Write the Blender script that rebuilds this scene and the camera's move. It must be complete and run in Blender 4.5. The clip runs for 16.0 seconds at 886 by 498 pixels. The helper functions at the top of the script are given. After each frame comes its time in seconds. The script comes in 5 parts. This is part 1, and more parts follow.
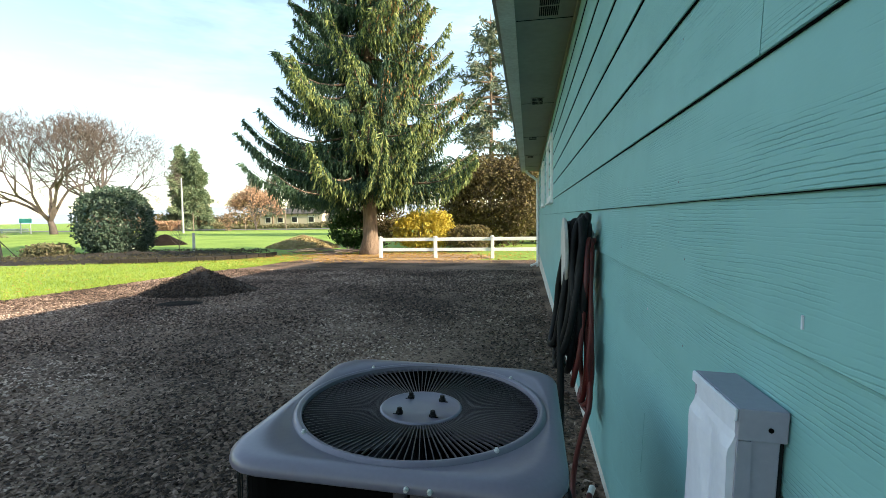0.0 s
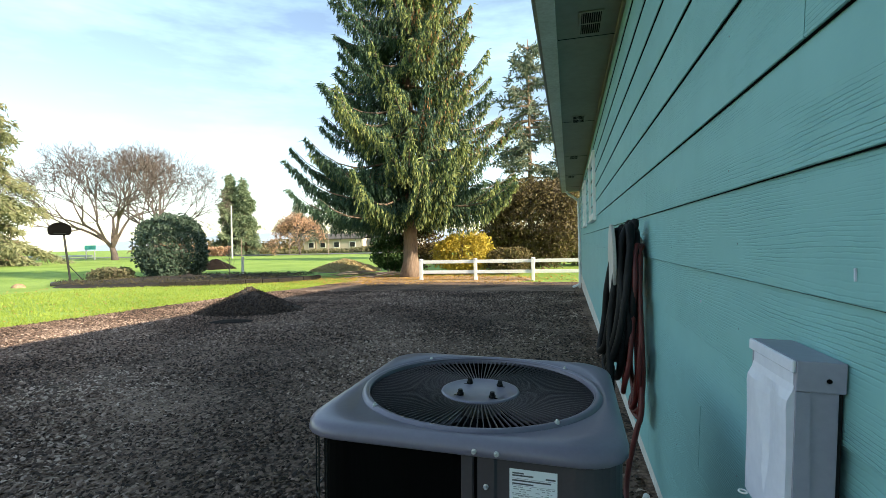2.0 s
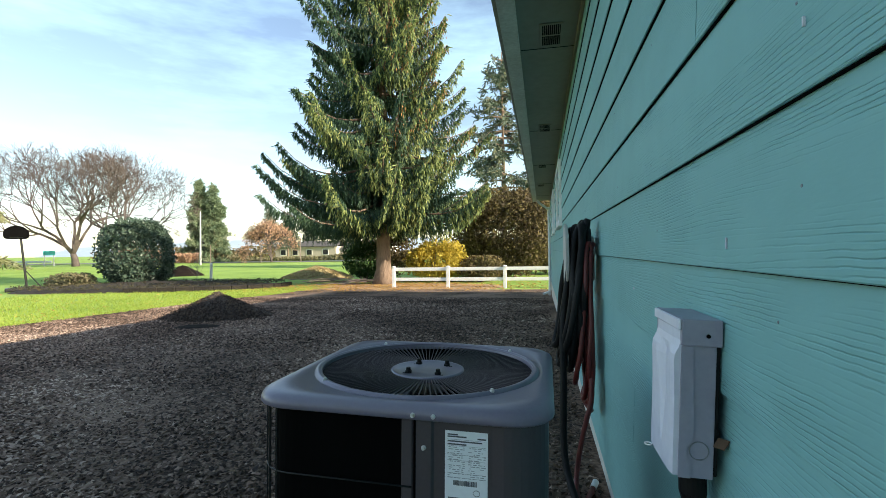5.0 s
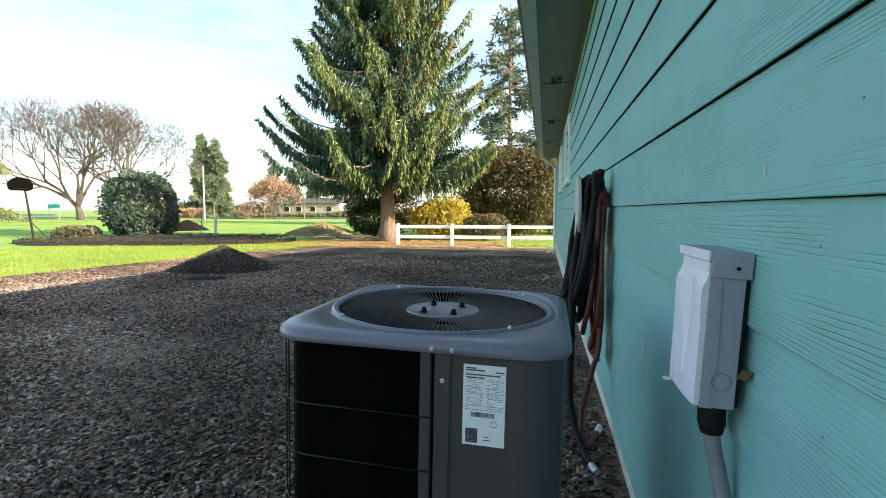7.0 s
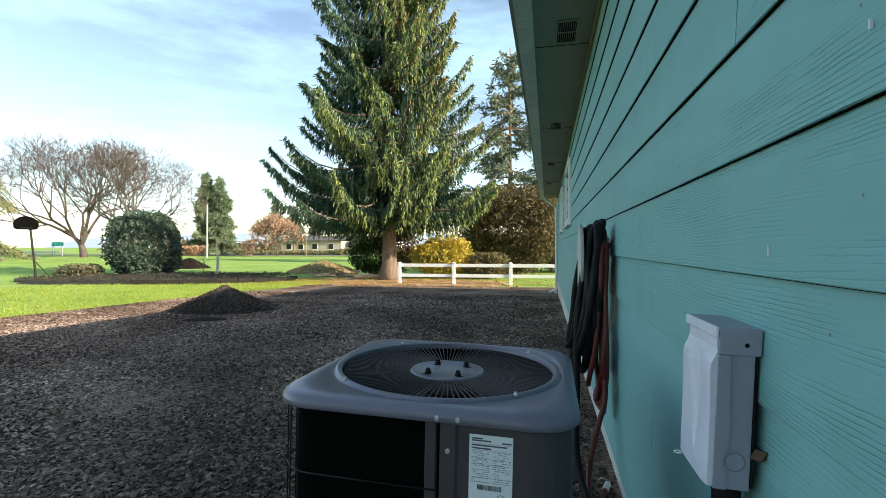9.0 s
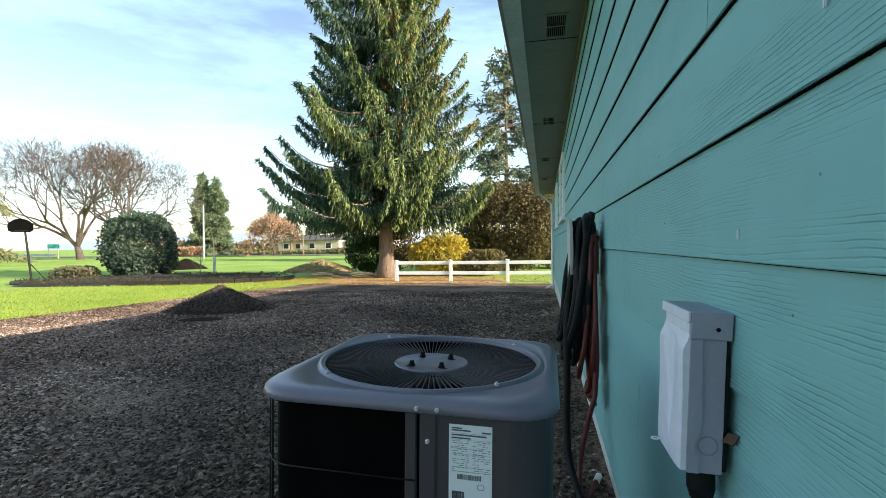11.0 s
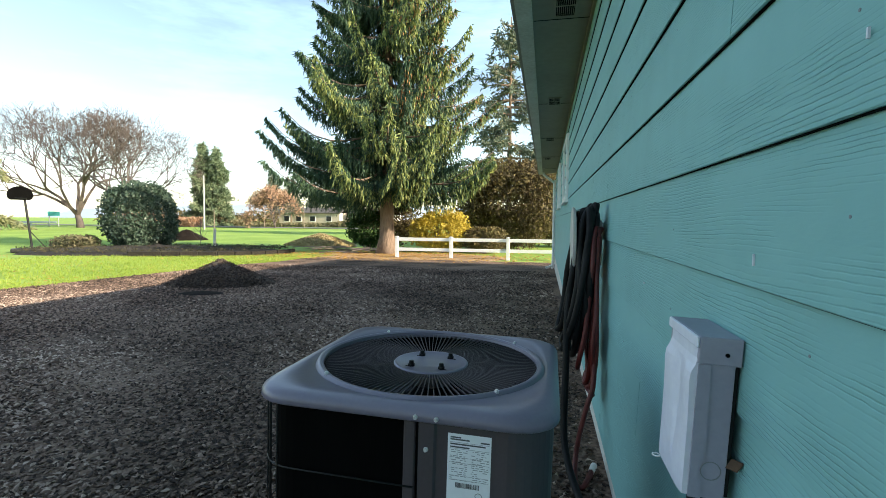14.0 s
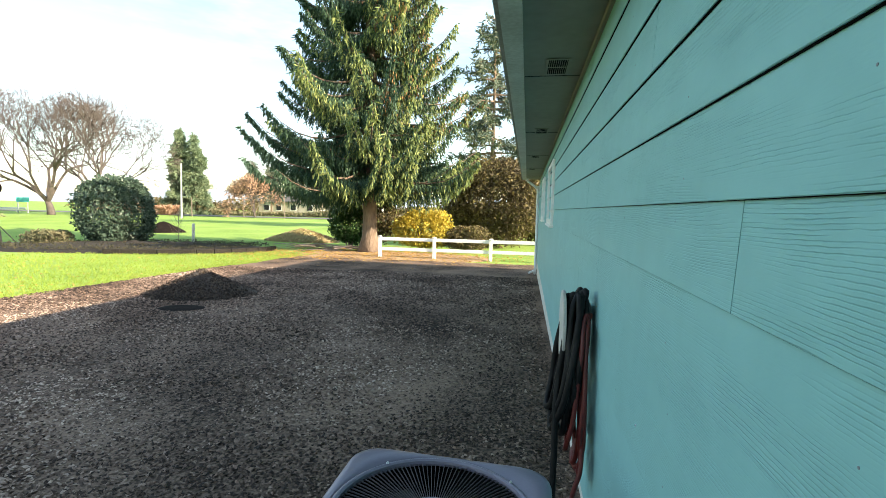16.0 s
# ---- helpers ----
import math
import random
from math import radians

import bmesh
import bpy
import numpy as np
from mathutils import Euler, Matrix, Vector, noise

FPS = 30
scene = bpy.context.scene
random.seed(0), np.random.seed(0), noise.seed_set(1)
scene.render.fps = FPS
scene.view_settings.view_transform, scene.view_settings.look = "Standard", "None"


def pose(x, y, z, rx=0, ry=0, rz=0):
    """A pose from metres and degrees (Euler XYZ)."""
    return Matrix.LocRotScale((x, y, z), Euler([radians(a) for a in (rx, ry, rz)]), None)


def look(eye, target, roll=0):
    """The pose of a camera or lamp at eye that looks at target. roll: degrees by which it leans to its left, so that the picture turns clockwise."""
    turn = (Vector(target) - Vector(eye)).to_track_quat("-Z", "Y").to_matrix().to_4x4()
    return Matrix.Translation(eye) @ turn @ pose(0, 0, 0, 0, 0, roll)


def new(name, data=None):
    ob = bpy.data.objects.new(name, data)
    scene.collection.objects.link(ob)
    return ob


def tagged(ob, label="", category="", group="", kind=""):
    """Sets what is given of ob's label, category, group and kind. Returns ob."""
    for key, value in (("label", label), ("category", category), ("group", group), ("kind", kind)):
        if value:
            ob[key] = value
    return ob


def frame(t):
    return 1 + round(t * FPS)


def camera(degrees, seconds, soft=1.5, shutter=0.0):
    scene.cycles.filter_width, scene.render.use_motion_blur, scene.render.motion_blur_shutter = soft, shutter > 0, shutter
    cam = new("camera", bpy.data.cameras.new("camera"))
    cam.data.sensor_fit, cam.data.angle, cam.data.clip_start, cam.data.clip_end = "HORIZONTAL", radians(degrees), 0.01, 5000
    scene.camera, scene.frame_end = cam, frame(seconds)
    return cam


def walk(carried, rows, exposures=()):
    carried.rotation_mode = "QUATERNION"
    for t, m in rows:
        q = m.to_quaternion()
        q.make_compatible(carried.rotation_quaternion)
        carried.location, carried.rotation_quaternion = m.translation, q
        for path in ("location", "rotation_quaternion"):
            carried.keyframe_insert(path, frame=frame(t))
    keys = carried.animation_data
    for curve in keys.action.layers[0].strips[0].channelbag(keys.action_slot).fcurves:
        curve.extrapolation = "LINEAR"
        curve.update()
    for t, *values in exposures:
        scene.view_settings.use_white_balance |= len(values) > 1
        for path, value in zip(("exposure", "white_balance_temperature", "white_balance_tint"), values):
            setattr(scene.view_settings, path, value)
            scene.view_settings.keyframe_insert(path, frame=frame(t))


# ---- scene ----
cam = camera(85.5, 16.0, soft=0.85)
PATH = [
    (0, (-0.321, 0.036, 1.608), (-0.652, 2.004, 1.476), -0.9),
    (0.5, (-0.337, 0.013, 1.609), (-0.745, 1.966, 1.475), 0.4),
    (1, (-0.349, -0.021, 1.613), (-0.82, 1.919, 1.499), 0.5),
    (1.5, (-0.373, -0.034, 1.66), (-0.875, 1.9, 1.573), -0.4),
    (2, (-0.352, -0.053, 1.534), (-0.84, 1.886, 1.506), -1.4),
    (2.5, (-0.288, -0.12, 1.496), (-0.683, 1.84, 1.512), -0.0),
    (3, (-0.269, -0.134, 1.495), (-0.618, 1.835, 1.526), -0.1),
    (5.5, (-0.28, -0.112, 1.462), (-0.671, 1.849, 1.443), -1.0),
    (6, (-0.293, -0.11, 1.435), (-0.682, 1.849, 1.334), -0.7),
    (6.5, (-0.306, -0.112, 1.43), (-0.698, 1.842, 1.266), -0.5),
    (7, (-0.311, -0.109, 1.431), (-0.708, 1.844, 1.267), -0.1),
    (7.5, (-0.314, -0.113, 1.497), (-0.708, 1.848, 1.447), 0.2),
    (8, (-0.305, -0.127, 1.546), (-0.679, 1.836, 1.631), 0.2),
    (8.5, (-0.296, -0.123, 1.525), (-0.655, 1.842, 1.615), -0.3),
    (9, (-0.318, -0.112, 1.488), (-0.722, 1.847, 1.479), -0.1),
    (11.5, (-0.274, -0.104, 1.473), (-0.671, 1.856, 1.455), -1.0),
    (12, (-0.273, -0.104, 1.472), (-0.705, 1.848, 1.467), -0.6),
    (12.5, (-0.276, -0.104, 1.472), (-0.733, 1.843, 1.472), -0.5),
    (13, (-0.263, -0.103, 1.472), (-0.699, 1.849, 1.467), -0.6),
    (13.5, (-0.254, -0.1, 1.468), (-0.667, 1.856, 1.413), -0.2),
    (14, (-0.29, -0.078, 1.533), (-0.686, 1.879, 1.412), 0.4),
    (14.5, (-0.335, -0.046, 1.689), (-0.715, 1.912, 1.537), 0.6),
    (15, (-0.371, -0.058, 1.858), (-0.729, 1.901, 1.674), 1.0),
    (15.5, (-0.368, -0.057, 1.972), (-0.708, 1.905, 1.788), 1.6),
    (16, (-0.35, -0.085, 1.98), (-0.67, 1.883, 1.815), 1.2),
]
walk(cam, [(t, look(eye, target, roll)) for t, eye, target, roll in PATH],
     [(0, 1.45, 6850, 10), (2, 1.32, 6750, 10), (3, 1.31, 6600, 10), (5.5, 1.21, 6600, 10), (7, 1.58, 6700, 10), (8, 1.42, 6650, 10), (9, 1.2, 6600, 10), (11.5, 1.32, 6600, 10), (12.5, 1.33, 6600, 10), (13.5, 1.3, 6600, 10), (14.5, 1.51, 6700, 10), (15, 1.72, 6750, 10), (16, 1.74, 6850, 10)])

# ---- light ----
SUN = Vector((12.6, -2.2, 5.2)).normalized()
world = bpy.data.worlds.new("sky")
scene.world = world
world.use_nodes = True
wn, wl = world.node_tree.nodes, world.node_tree.links
wn.clear()
sky = wn.new("ShaderNodeTexSky")
sky.sky_type, sky.sun_disc = "NISHITA", False
sky.sun_elevation, sky.sun_rotation = math.asin(SUN.z), math.atan2(SUN.x, SUN.y)
sky.air_density, sky.dust_density, sky.ozone_density = 1.0, 0.7, 0.35
coord, cloud, ramp = wn.new("ShaderNodeTexCoord"), wn.new("ShaderNodeTexNoise"), wn.new("ShaderNodeValToRGB")
stretch = wn.new("ShaderNodeMapping")
stretch.inputs["Scale"].default_value = (1.2, 1.2, 5.0)
cloud.inputs["Scale"].default_value, cloud.inputs["Detail"].default_value, cloud.inputs["Roughness"].default_value = 1.6, 6, 0.6
ramp.color_ramp.elements[0].position, ramp.color_ramp.elements[1].position = 0.44, 1.0
veil, back, out = wn.new("ShaderNodeMix"), wn.new("ShaderNodeBackground"), wn.new("ShaderNodeOutputWorld")
veil.data_type = "RGBA"
veil.inputs[7].default_value = (4.6, 7.2, 8.2, 1)
wl.new(coord.outputs["Generated"], stretch.inputs["Vector"])
wl.new(stretch.outputs["Vector"], cloud.inputs["Vector"])
wl.new(cloud.outputs["Fac"], ramp.inputs["Fac"])
wl.new(ramp.outputs["Color"], veil.inputs["Factor"])
wl.new(sky.outputs["Color"], veil.inputs[6])
wl.new(veil.outputs[2], back.inputs["Color"])
wl.new(back.outputs["Background"], out.inputs["Surface"])
back.inputs["Strength"].default_value = 0.12
sun = new("sun", bpy.data.lights.new("sun", "SUN"))
sun.data.energy, sun.data.angle, sun.data.color = 5.0, radians(0.6), (1.0, 0.87, 0.68)
sun.matrix_world = look(SUN * 60, (0, 0, 0))


# ---- materials ----
def material(name, low, high, rough=0.8, metal=0.0, coarse=2.0, fine=40.0, bump=0.3, depth=0.004, piece=0.0, spec=0.5,
             squash=(1, 1, 1), coat=0.0, sharp=0.35):
    """A surface that varies between two colours at a coarse and a fine scale, with a fine relief."""
    m = bpy.data.materials.new(name)
    m.use_nodes = True
    n, l = m.node_tree.nodes, m.node_tree.links
    b = n["Principled BSDF"]
    b.inputs["Roughness"].default_value, b.inputs["Metallic"].default_value = rough, metal
    b.inputs["Specular IOR Level"].default_value, b.inputs["Coat Weight"].default_value = spec, coat
    geo, place = n.new("ShaderNodeNewGeometry"), n.new("ShaderNodeMapping")
    place.inputs["Scale"].default_value = squash
    l.new(geo.outputs["Position"], place.inputs["Vector"])
    big, small, add, mix = n.new("ShaderNodeTexNoise"), n.new("ShaderNodeTexNoise"), n.new("ShaderNodeMath"), n.new("ShaderNodeMix")
    big.inputs["Scale"].default_value, big.inputs["Detail"].default_value = coarse, 4
    small.inputs["Scale"].default_value, small.inputs["Detail"].default_value = fine, 5
    for t in (big, small):
        l.new(place.outputs["Vector"], t.inputs["Vector"])
    add.operation = "ADD"
    l.new(big.outputs["Fac"], add.inputs[0])
    l.new(small.outputs["Fac"], add.inputs[1])
    fit = n.new("ShaderNodeMapRange")
    fit.inputs["From Min"].default_value, fit.inputs["From Max"].default_value = 1 - sharp, 1 + sharp
    last = add.outputs[0]
    if piece:
        info, third = n.new("ShaderNodeObjectInfo"), n.new("ShaderNodeMath")
        third.operation, third.inputs[1].default_value = "MULTIPLY_ADD", piece
        l.new(info.outputs["Random"], third.inputs[0])
        l.new(last, third.inputs[2])
        last = third.outputs[0]
    l.new(last, fit.inputs["Value"])
    mix.data_type = "RGBA"
    mix.inputs[6].default_value, mix.inputs[7].default_value = (*low, 1), (*high, 1)
    l.new(fit.outputs["Result"], mix.inputs["Factor"])
    l.new(mix.outputs[2], b.inputs["Base Color"])
    if bump:
        bm = n.new("ShaderNodeBump")
        bm.inputs["Strength"].default_value, bm.inputs["Distance"].default_value = bump, depth
        l.new(small.outputs["Fac"], bm.inputs["Height"])
        l.new(bm.outputs["Normal"], b.inputs["Normal"])
    return m


def leafage(name, colours, through_light=0.25, rough=0.6):
    """Leaves or needles: every one takes its own colour out of a few."""
    m = bpy.data.materials.new(name)
    m.use_nodes = True
    n, l = m.node_tree.nodes, m.node_tree.links
    b, geo, ramp = n["Principled BSDF"], n.new("ShaderNodeNewGeometry"), n.new("ShaderNodeValToRGB")
    big, mul = n.new("ShaderNodeTexNoise"), n.new("ShaderNodeMath")
    big.inputs["Scale"].default_value = 0.6
    l.new(geo.outputs["Position"], big.inputs["Vector"])
    mul.operation, mul.inputs[1].default_value = "MULTIPLY_ADD", 0.6
    shift = n.new("ShaderNodeMath")
    shift.operation, shift.inputs[1].default_value = "MULTIPLY_ADD", 0.9
    shift.inputs[2].default_value = -0.25
    l.new(big.outputs["Fac"], shift.inputs[0])
    l.new(geo.outputs["Random Per Island"], mul.inputs[0])
    l.new(shift.outputs[0], mul.inputs[2])
    while len(ramp.color_ramp.elements) < len(colours):
        ramp.color_ramp.elements.new(0.5)
    for k, c in enumerate(colours):
        ramp.color_ramp.elements[k].position = k / max(1, len(colours) - 1)
        ramp.color_ramp.elements[k].color = (*c, 1)
    l.new(mul.outputs[0], ramp.inputs["Fac"])
    l.new(ramp.outputs["Color"], b.inputs["Base Color"])
    b.inputs["Roughness"].default_value = rough
    b.inputs["Specular IOR Level"].default_value = 0.3
    thin, both = n.new("ShaderNodeBsdfTranslucent"), n.new("ShaderNodeMixShader")
    both.inputs[0].default_value = through_light
    l.new(ramp.outputs["Color"], thin.inputs["Color"])
    l.new(b.outputs["BSDF"], both.inputs[1])
    l.new(thin.outputs["BSDF"], both.inputs[2])
    l.new(both.outputs[0], n["Material Output"].inputs["Surface"])
    return m


def siding_material():
    """Painted fibre-cement planks with a pressed wood grain that runs along the wall."""
    m = material("teal_siding_paint", (0.185, 0.395, 0.395), (0.215, 0.45, 0.45), rough=0.55, coarse=1.2, fine=9, bump=0, piece=0.25, spec=0.4)
    n, l = m.node_tree.nodes, m.node_tree.links

    def noise_at(vector, scale, size=1.0, detail=2.0):
        place, tex = n.new("ShaderNodeMapping"), n.new("ShaderNodeTexNoise")
        place.inputs["Scale"].default_value = scale
        tex.inputs["Scale"].default_value, tex.inputs["Detail"].default_value = size, detail
        l.new(vector, place.inputs["Vector"])
        l.new(place.outputs["Vector"], tex.inputs["Vector"])
        return tex.outputs["Fac"]

    def sums(operation, a, b, c=None):
        node = n.new("ShaderNodeMath")
        node.operation = operation
        for k, v in enumerate((a, b, c)):
            if isinstance(v, (int, float)):
                node.inputs[k].default_value = v
            elif v is not None:
                l.new(v, node.inputs[k])
        return node.outputs[0]

    def ranged(value, low, high):
        node = n.new("ShaderNodeMapRange")
        node.inputs["From Min"].default_value, node.inputs["From Max"].default_value = low, high
        l.new(value, node.inputs["Value"])
        return node.outputs["Result"]

    geo, info, far, shift, axes = n.new("ShaderNodeNewGeometry"), n.new("ShaderNodeObjectInfo"), n.new("ShaderNodeVectorMath"), n.new("ShaderNodeVectorMath"), n.new("ShaderNodeSeparateXYZ")
    far.operation = "SCALE"
    far.inputs[0].default_value, = ((3.0, 41.0, 17.0),)
    shift.operation = "ADD"
    l.new(info.outputs["Random"], far.inputs["Scale"])
    l.new(geo.outputs["Position"], shift.inputs[0])
    l.new(far.outputs["Vector"], shift.inputs[1])
    l.new(shift.outputs[0], axes.inputs[0])
    at = shift.outputs[0]
    # rings of the pressed grain: level lines, bent slowly into arches and finely jagged
    rings = sums("MULTIPLY", axes.outputs["Z"], 290.0)
    rings = sums("MULTIPLY_ADD", noise_at(at, (0, 1.4, 7.0), 1.0, 1.0), 13.0, rings)
    rings = sums("MULTIPLY_ADD", noise_at(at, (0, 22.0, 60.0), 1.0, 2.0), 1.3, rings)
    groove = ranged(sums("PINGPONG", rings, 1.0), 0.0, 0.42)
    cut = sums("SUBTRACT", 1.0, groove)
    show = sums("MULTIPLY", ranged(noise_at(at, (0, 1.6, 9.0), 1.0, 3.0), 0.42, 0.56), ranged(noise_at(at, (0, 9.0, 70.0), 1.0, 2.0), 0.34, 0.52))
    height = sums("MULTIPLY_ADD", sums("MULTIPLY", cut, show), -1.0, sums("MULTIPLY", noise_at(at, (0, 60.0, 240.0)), 0.12))
    bm = n.new("ShaderNodeBump")
    bm.inputs["Strength"].default_value, bm.inputs["Distance"].default_value = 0.7, 0.0017
    l.new(height, bm.inputs["Height"])
    l.new(bm.outputs["Normal"], n["Principled BSDF"].inputs["Normal"])
    return m


SIDING = siding_material()
SOFFIT = material("soffit_paint", (0.23, 0.225, 0.18), (0.29, 0.285, 0.23), rough=0.7, coarse=1.5, fine=14, bump=0.2, depth=0.002)
TRIM = material("weathered_white_trim", (0.50, 0.47, 0.42), (0.74, 0.73, 0.69), rough=0.6, coarse=3, fine=40, bump=0.3, depth=0.002)
WHITE = material("white_vinyl", (0.72, 0.72, 0.70), (0.84, 0.84, 0.82), rough=0.4, coarse=1.5, fine=30, bump=0.1, depth=0.001)
FASCIA = material("weathered_fascia_paint", (0.22, 0.19, 0.155), (0.42, 0.385, 0.33), rough=0.7, coarse=2, fine=30, bump=0.4, depth=0.003)
CONCRETE = material("concrete", (0.30, 0.29, 0.27), (0.46, 0.44, 0.41), rough=0.9, coarse=2, fine=60, bump=0.5, depth=0.003)
ROOFING = material("asphalt_shingle", (0.06, 0.06, 0.06), (0.12, 0.11, 0.10), rough=0.95, coarse=3, fine=90, bump=0.6)
GRAVEL = material("gravel_bed", (0.022, 0.0147, 0.0106), (0.26, 0.178, 0.131), rough=0.9, spec=0.2, sharp=0.2, coarse=0.7, fine=38, bump=1.0, depth=0.03)
LAWN = material("lawn", (0.145, 0.25, 0.04), (0.32, 0.44, 0.10), rough=0.9, coarse=0.25, fine=7, bump=1.0, depth=0.05, spec=0.2)
SOIL = material("dark_soil", (0.008, 0.006, 0.005), (0.032, 0.025, 0.018), rough=0.95, coarse=2, fine=16, bump=1.0, depth=0.05)
LEAFLITTER = material("leaf_litter", (0.22, 0.13, 0.07), (0.46, 0.32, 0.19), rough=0.9, coarse=1.5, fine=22, bump=1.0, depth=0.03)
HEAPGRAVEL = material("dark_heap_gravel", (0.016, 0.012, 0.010), (0.09, 0.07, 0.058), rough=0.92, coarse=1.5, fine=30, bump=1.0, depth=0.05)
BLACKSOIL = material("blackish_soil", (0.008, 0.006, 0.005), (0.020, 0.015, 0.012), spec=0.08, rough=0.95, coarse=3, fine=30, bump=0.6, depth=0.01)
HEAPSTONES = leafage("heap_stones", [(0.010, 0.007, 0.005), (0.035, 0.025, 0.019), (0.12, 0.088, 0.068)], 0.0, 0.8)
ASPHALT = material("asphalt", (0.10, 0.10, 0.10), (0.15, 0.15, 0.145), rough=0.9, coarse=0.3, fine=5, bump=0.2)
BARK = material("brown_bark", (0.10, 0.07, 0.05), (0.26, 0.19, 0.14), rough=0.95, coarse=3, fine=14, bump=1.0, depth=0.04, squash=(1, 1, 0.25))
TWIG = material("grey_bark", (0.14, 0.11, 0.095), (0.28, 0.225, 0.19), rough=0.95, coarse=2, fine=9, bump=0.6, depth=0.03)
BAREBARK = material("dark_bare_bark", (0.05, 0.041, 0.038), (0.12, 0.098, 0.088), rough=0.95, coarse=2, fine=9, bump=0.6, depth=0.03)
# Distance haze is painted into the hills as pale blue.
HILL = material("hazed_hills", (0.34, 0.42, 0.50), (0.40, 0.47, 0.54), rough=1.0, coarse=0.004, fine=0.02, bump=0, spec=0.0)
CAP = material("grey_cap_paint", (0.164, 0.147, 0.196), (0.188, 0.168, 0.220), rough=0.30, coarse=5, fine=120, bump=0.08, depth=0.001)
BODY = material("dark_grey_body_paint", (0.060, 0.048, 0.055), (0.072, 0.059, 0.066), rough=0.45, coarse=5, fine=150, bump=0.08, depth=0.001)
WIRE = material("black_coated_wire", (0.005, 0.005, 0.005), (0.010, 0.010, 0.010), rough=0.45, coarse=6, fine=80, bump=0.1, depth=0.001)
# Black coil, darkened further so its inner shade is in the colour.
COIL = material("shaded_coil_fins", (0.001, 0.001, 0.001), (0.003, 0.003, 0.003), rough=0.9, spec=0.05, coarse=9, fine=500, bump=0.4, depth=0.001, squash=(1, 1, 0.02))
# Near-black for black parts; in gaps and openings it paints in shade.
DARK = material("black_and_shade", (0.002, 0.002, 0.002), (0.004, 0.004, 0.004), rough=0.9, spec=0.05, bump=0)
BLADE = material("fan_blade", (0.015, 0.016, 0.02), (0.025, 0.026, 0.03), rough=0.4, metal=0.4, coarse=5, fine=60, bump=0.05)
ZINC = material("zinc_screw", (0.62, 0.62, 0.62), (0.78, 0.78, 0.78), rough=0.3, metal=0.5, coarse=20, fine=200, bump=0.1, depth=0.0005)
PAPER = material("label_paper", (0.78, 0.79, 0.82), (0.85, 0.86, 0.89), rough=0.5, coarse=9, fine=90, bump=0)
FAINT = material("faint_print", (0.30, 0.30, 0.32), (0.36, 0.36, 0.38), rough=0.6, bump=0)
INK = material("label_ink", (0.06, 0.06, 0.07), (0.10, 0.10, 0.11), rough=0.6, bump=0)
BOXGREY = material("grey_box_enamel", (0.265, 0.255, 0.32), (0.315, 0.302, 0.375), rough=0.42, coarse=6, fine=90, bump=0.12, depth=0.001)
BOXWHITE = material("pale_plastic_cover", (0.60, 0.60, 0.69), (0.70, 0.70, 0.78), rough=0.45, coarse=6, fine=70, bump=0.1, depth=0.001)
CONDUIT = material("grey_conduit", (0.15, 0.16, 0.18), (0.20, 0.21, 0.23), rough=0.5, coarse=8, fine=80, bump=0.1, depth=0.001)
RUBBER = material("black_rubber", (0.006, 0.006, 0.0065), (0.013, 0.013, 0.013), rough=0.55, spec=0.15, coarse=6, fine=70, bump=0.15, depth=0.001)
REDHOSE = material("red_rubber", (0.075, 0.007, 0.006), (0.12, 0.011, 0.008), rough=0.5, coarse=6, fine=70, bump=0.15, depth=0.001)
PLASTIC = material("beige_plastic", (0.46, 0.44, 0.41), (0.60, 0.58, 0.55), rough=0.5, coarse=12, fine=90, bump=0.1, depth=0.001)
DRYLEAF = material("dry_leaf", (0.05, 0.028, 0.018), (0.12, 0.07, 0.04), rough=0.8, coarse=9, fine=60, bump=0.4, depth=0.002)
GLASS = material("window_glass", (0.02, 0.025, 0.03), (0.03, 0.035, 0.04), rough=0.05, bump=0)
SAFETY = material("safety_yellow", (0.60, 0.42, 0.03), (0.68, 0.5, 0.05), rough=0.5, bump=0)
SIGN = material("green_sign", (0.04, 0.36, 0.37), (0.06, 0.42, 0.42), rough=0.4, bump=0)
STEEL = material("galvanised_steel", (0.38, 0.39, 0.40), (0.52, 0.52, 0.53), rough=0.5, metal=0.6, bump=0)
HOUSEWALL = material("beige_house_wall", (0.42, 0.36, 0.30), (0.50, 0.44, 0.37), rough=0.8, coarse=0.5, fine=3, bump=0)
# Needles in a dark and a sunlit colour; the sunlight is painted in.
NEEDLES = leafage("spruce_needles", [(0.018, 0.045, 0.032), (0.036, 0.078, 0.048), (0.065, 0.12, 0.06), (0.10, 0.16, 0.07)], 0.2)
SUNTIPS = leafage("sunlit_tip_needles", [(0.09, 0.15, 0.06), (0.16, 0.23, 0.08), (0.26, 0.32, 0.11), (0.38, 0.41, 0.14), (0.22, 0.27, 0.09)], 0.35)
CONES = leafage("brown_spruce_cones", [(0.18, 0.09, 0.035), (0.30, 0.17, 0.06)], 0.1)
# Cedar green is lightened to paint in some distance haze.
CEDAR = leafage("cedar_foliage", [(0.09, 0.14, 0.085), (0.15, 0.21, 0.12), (0.25, 0.29, 0.16)], 0.2)
GREYCEDAR = leafage("pale_cedar_foliage", [(0.14, 0.17, 0.09), (0.22, 0.24, 0.12), (0.30, 0.29, 0.16)], 0.25)
PINE = leafage("pine_needles", [(0.07, 0.11, 0.085), (0.12, 0.16, 0.12), (0.24, 0.22, 0.12)], 0.2)
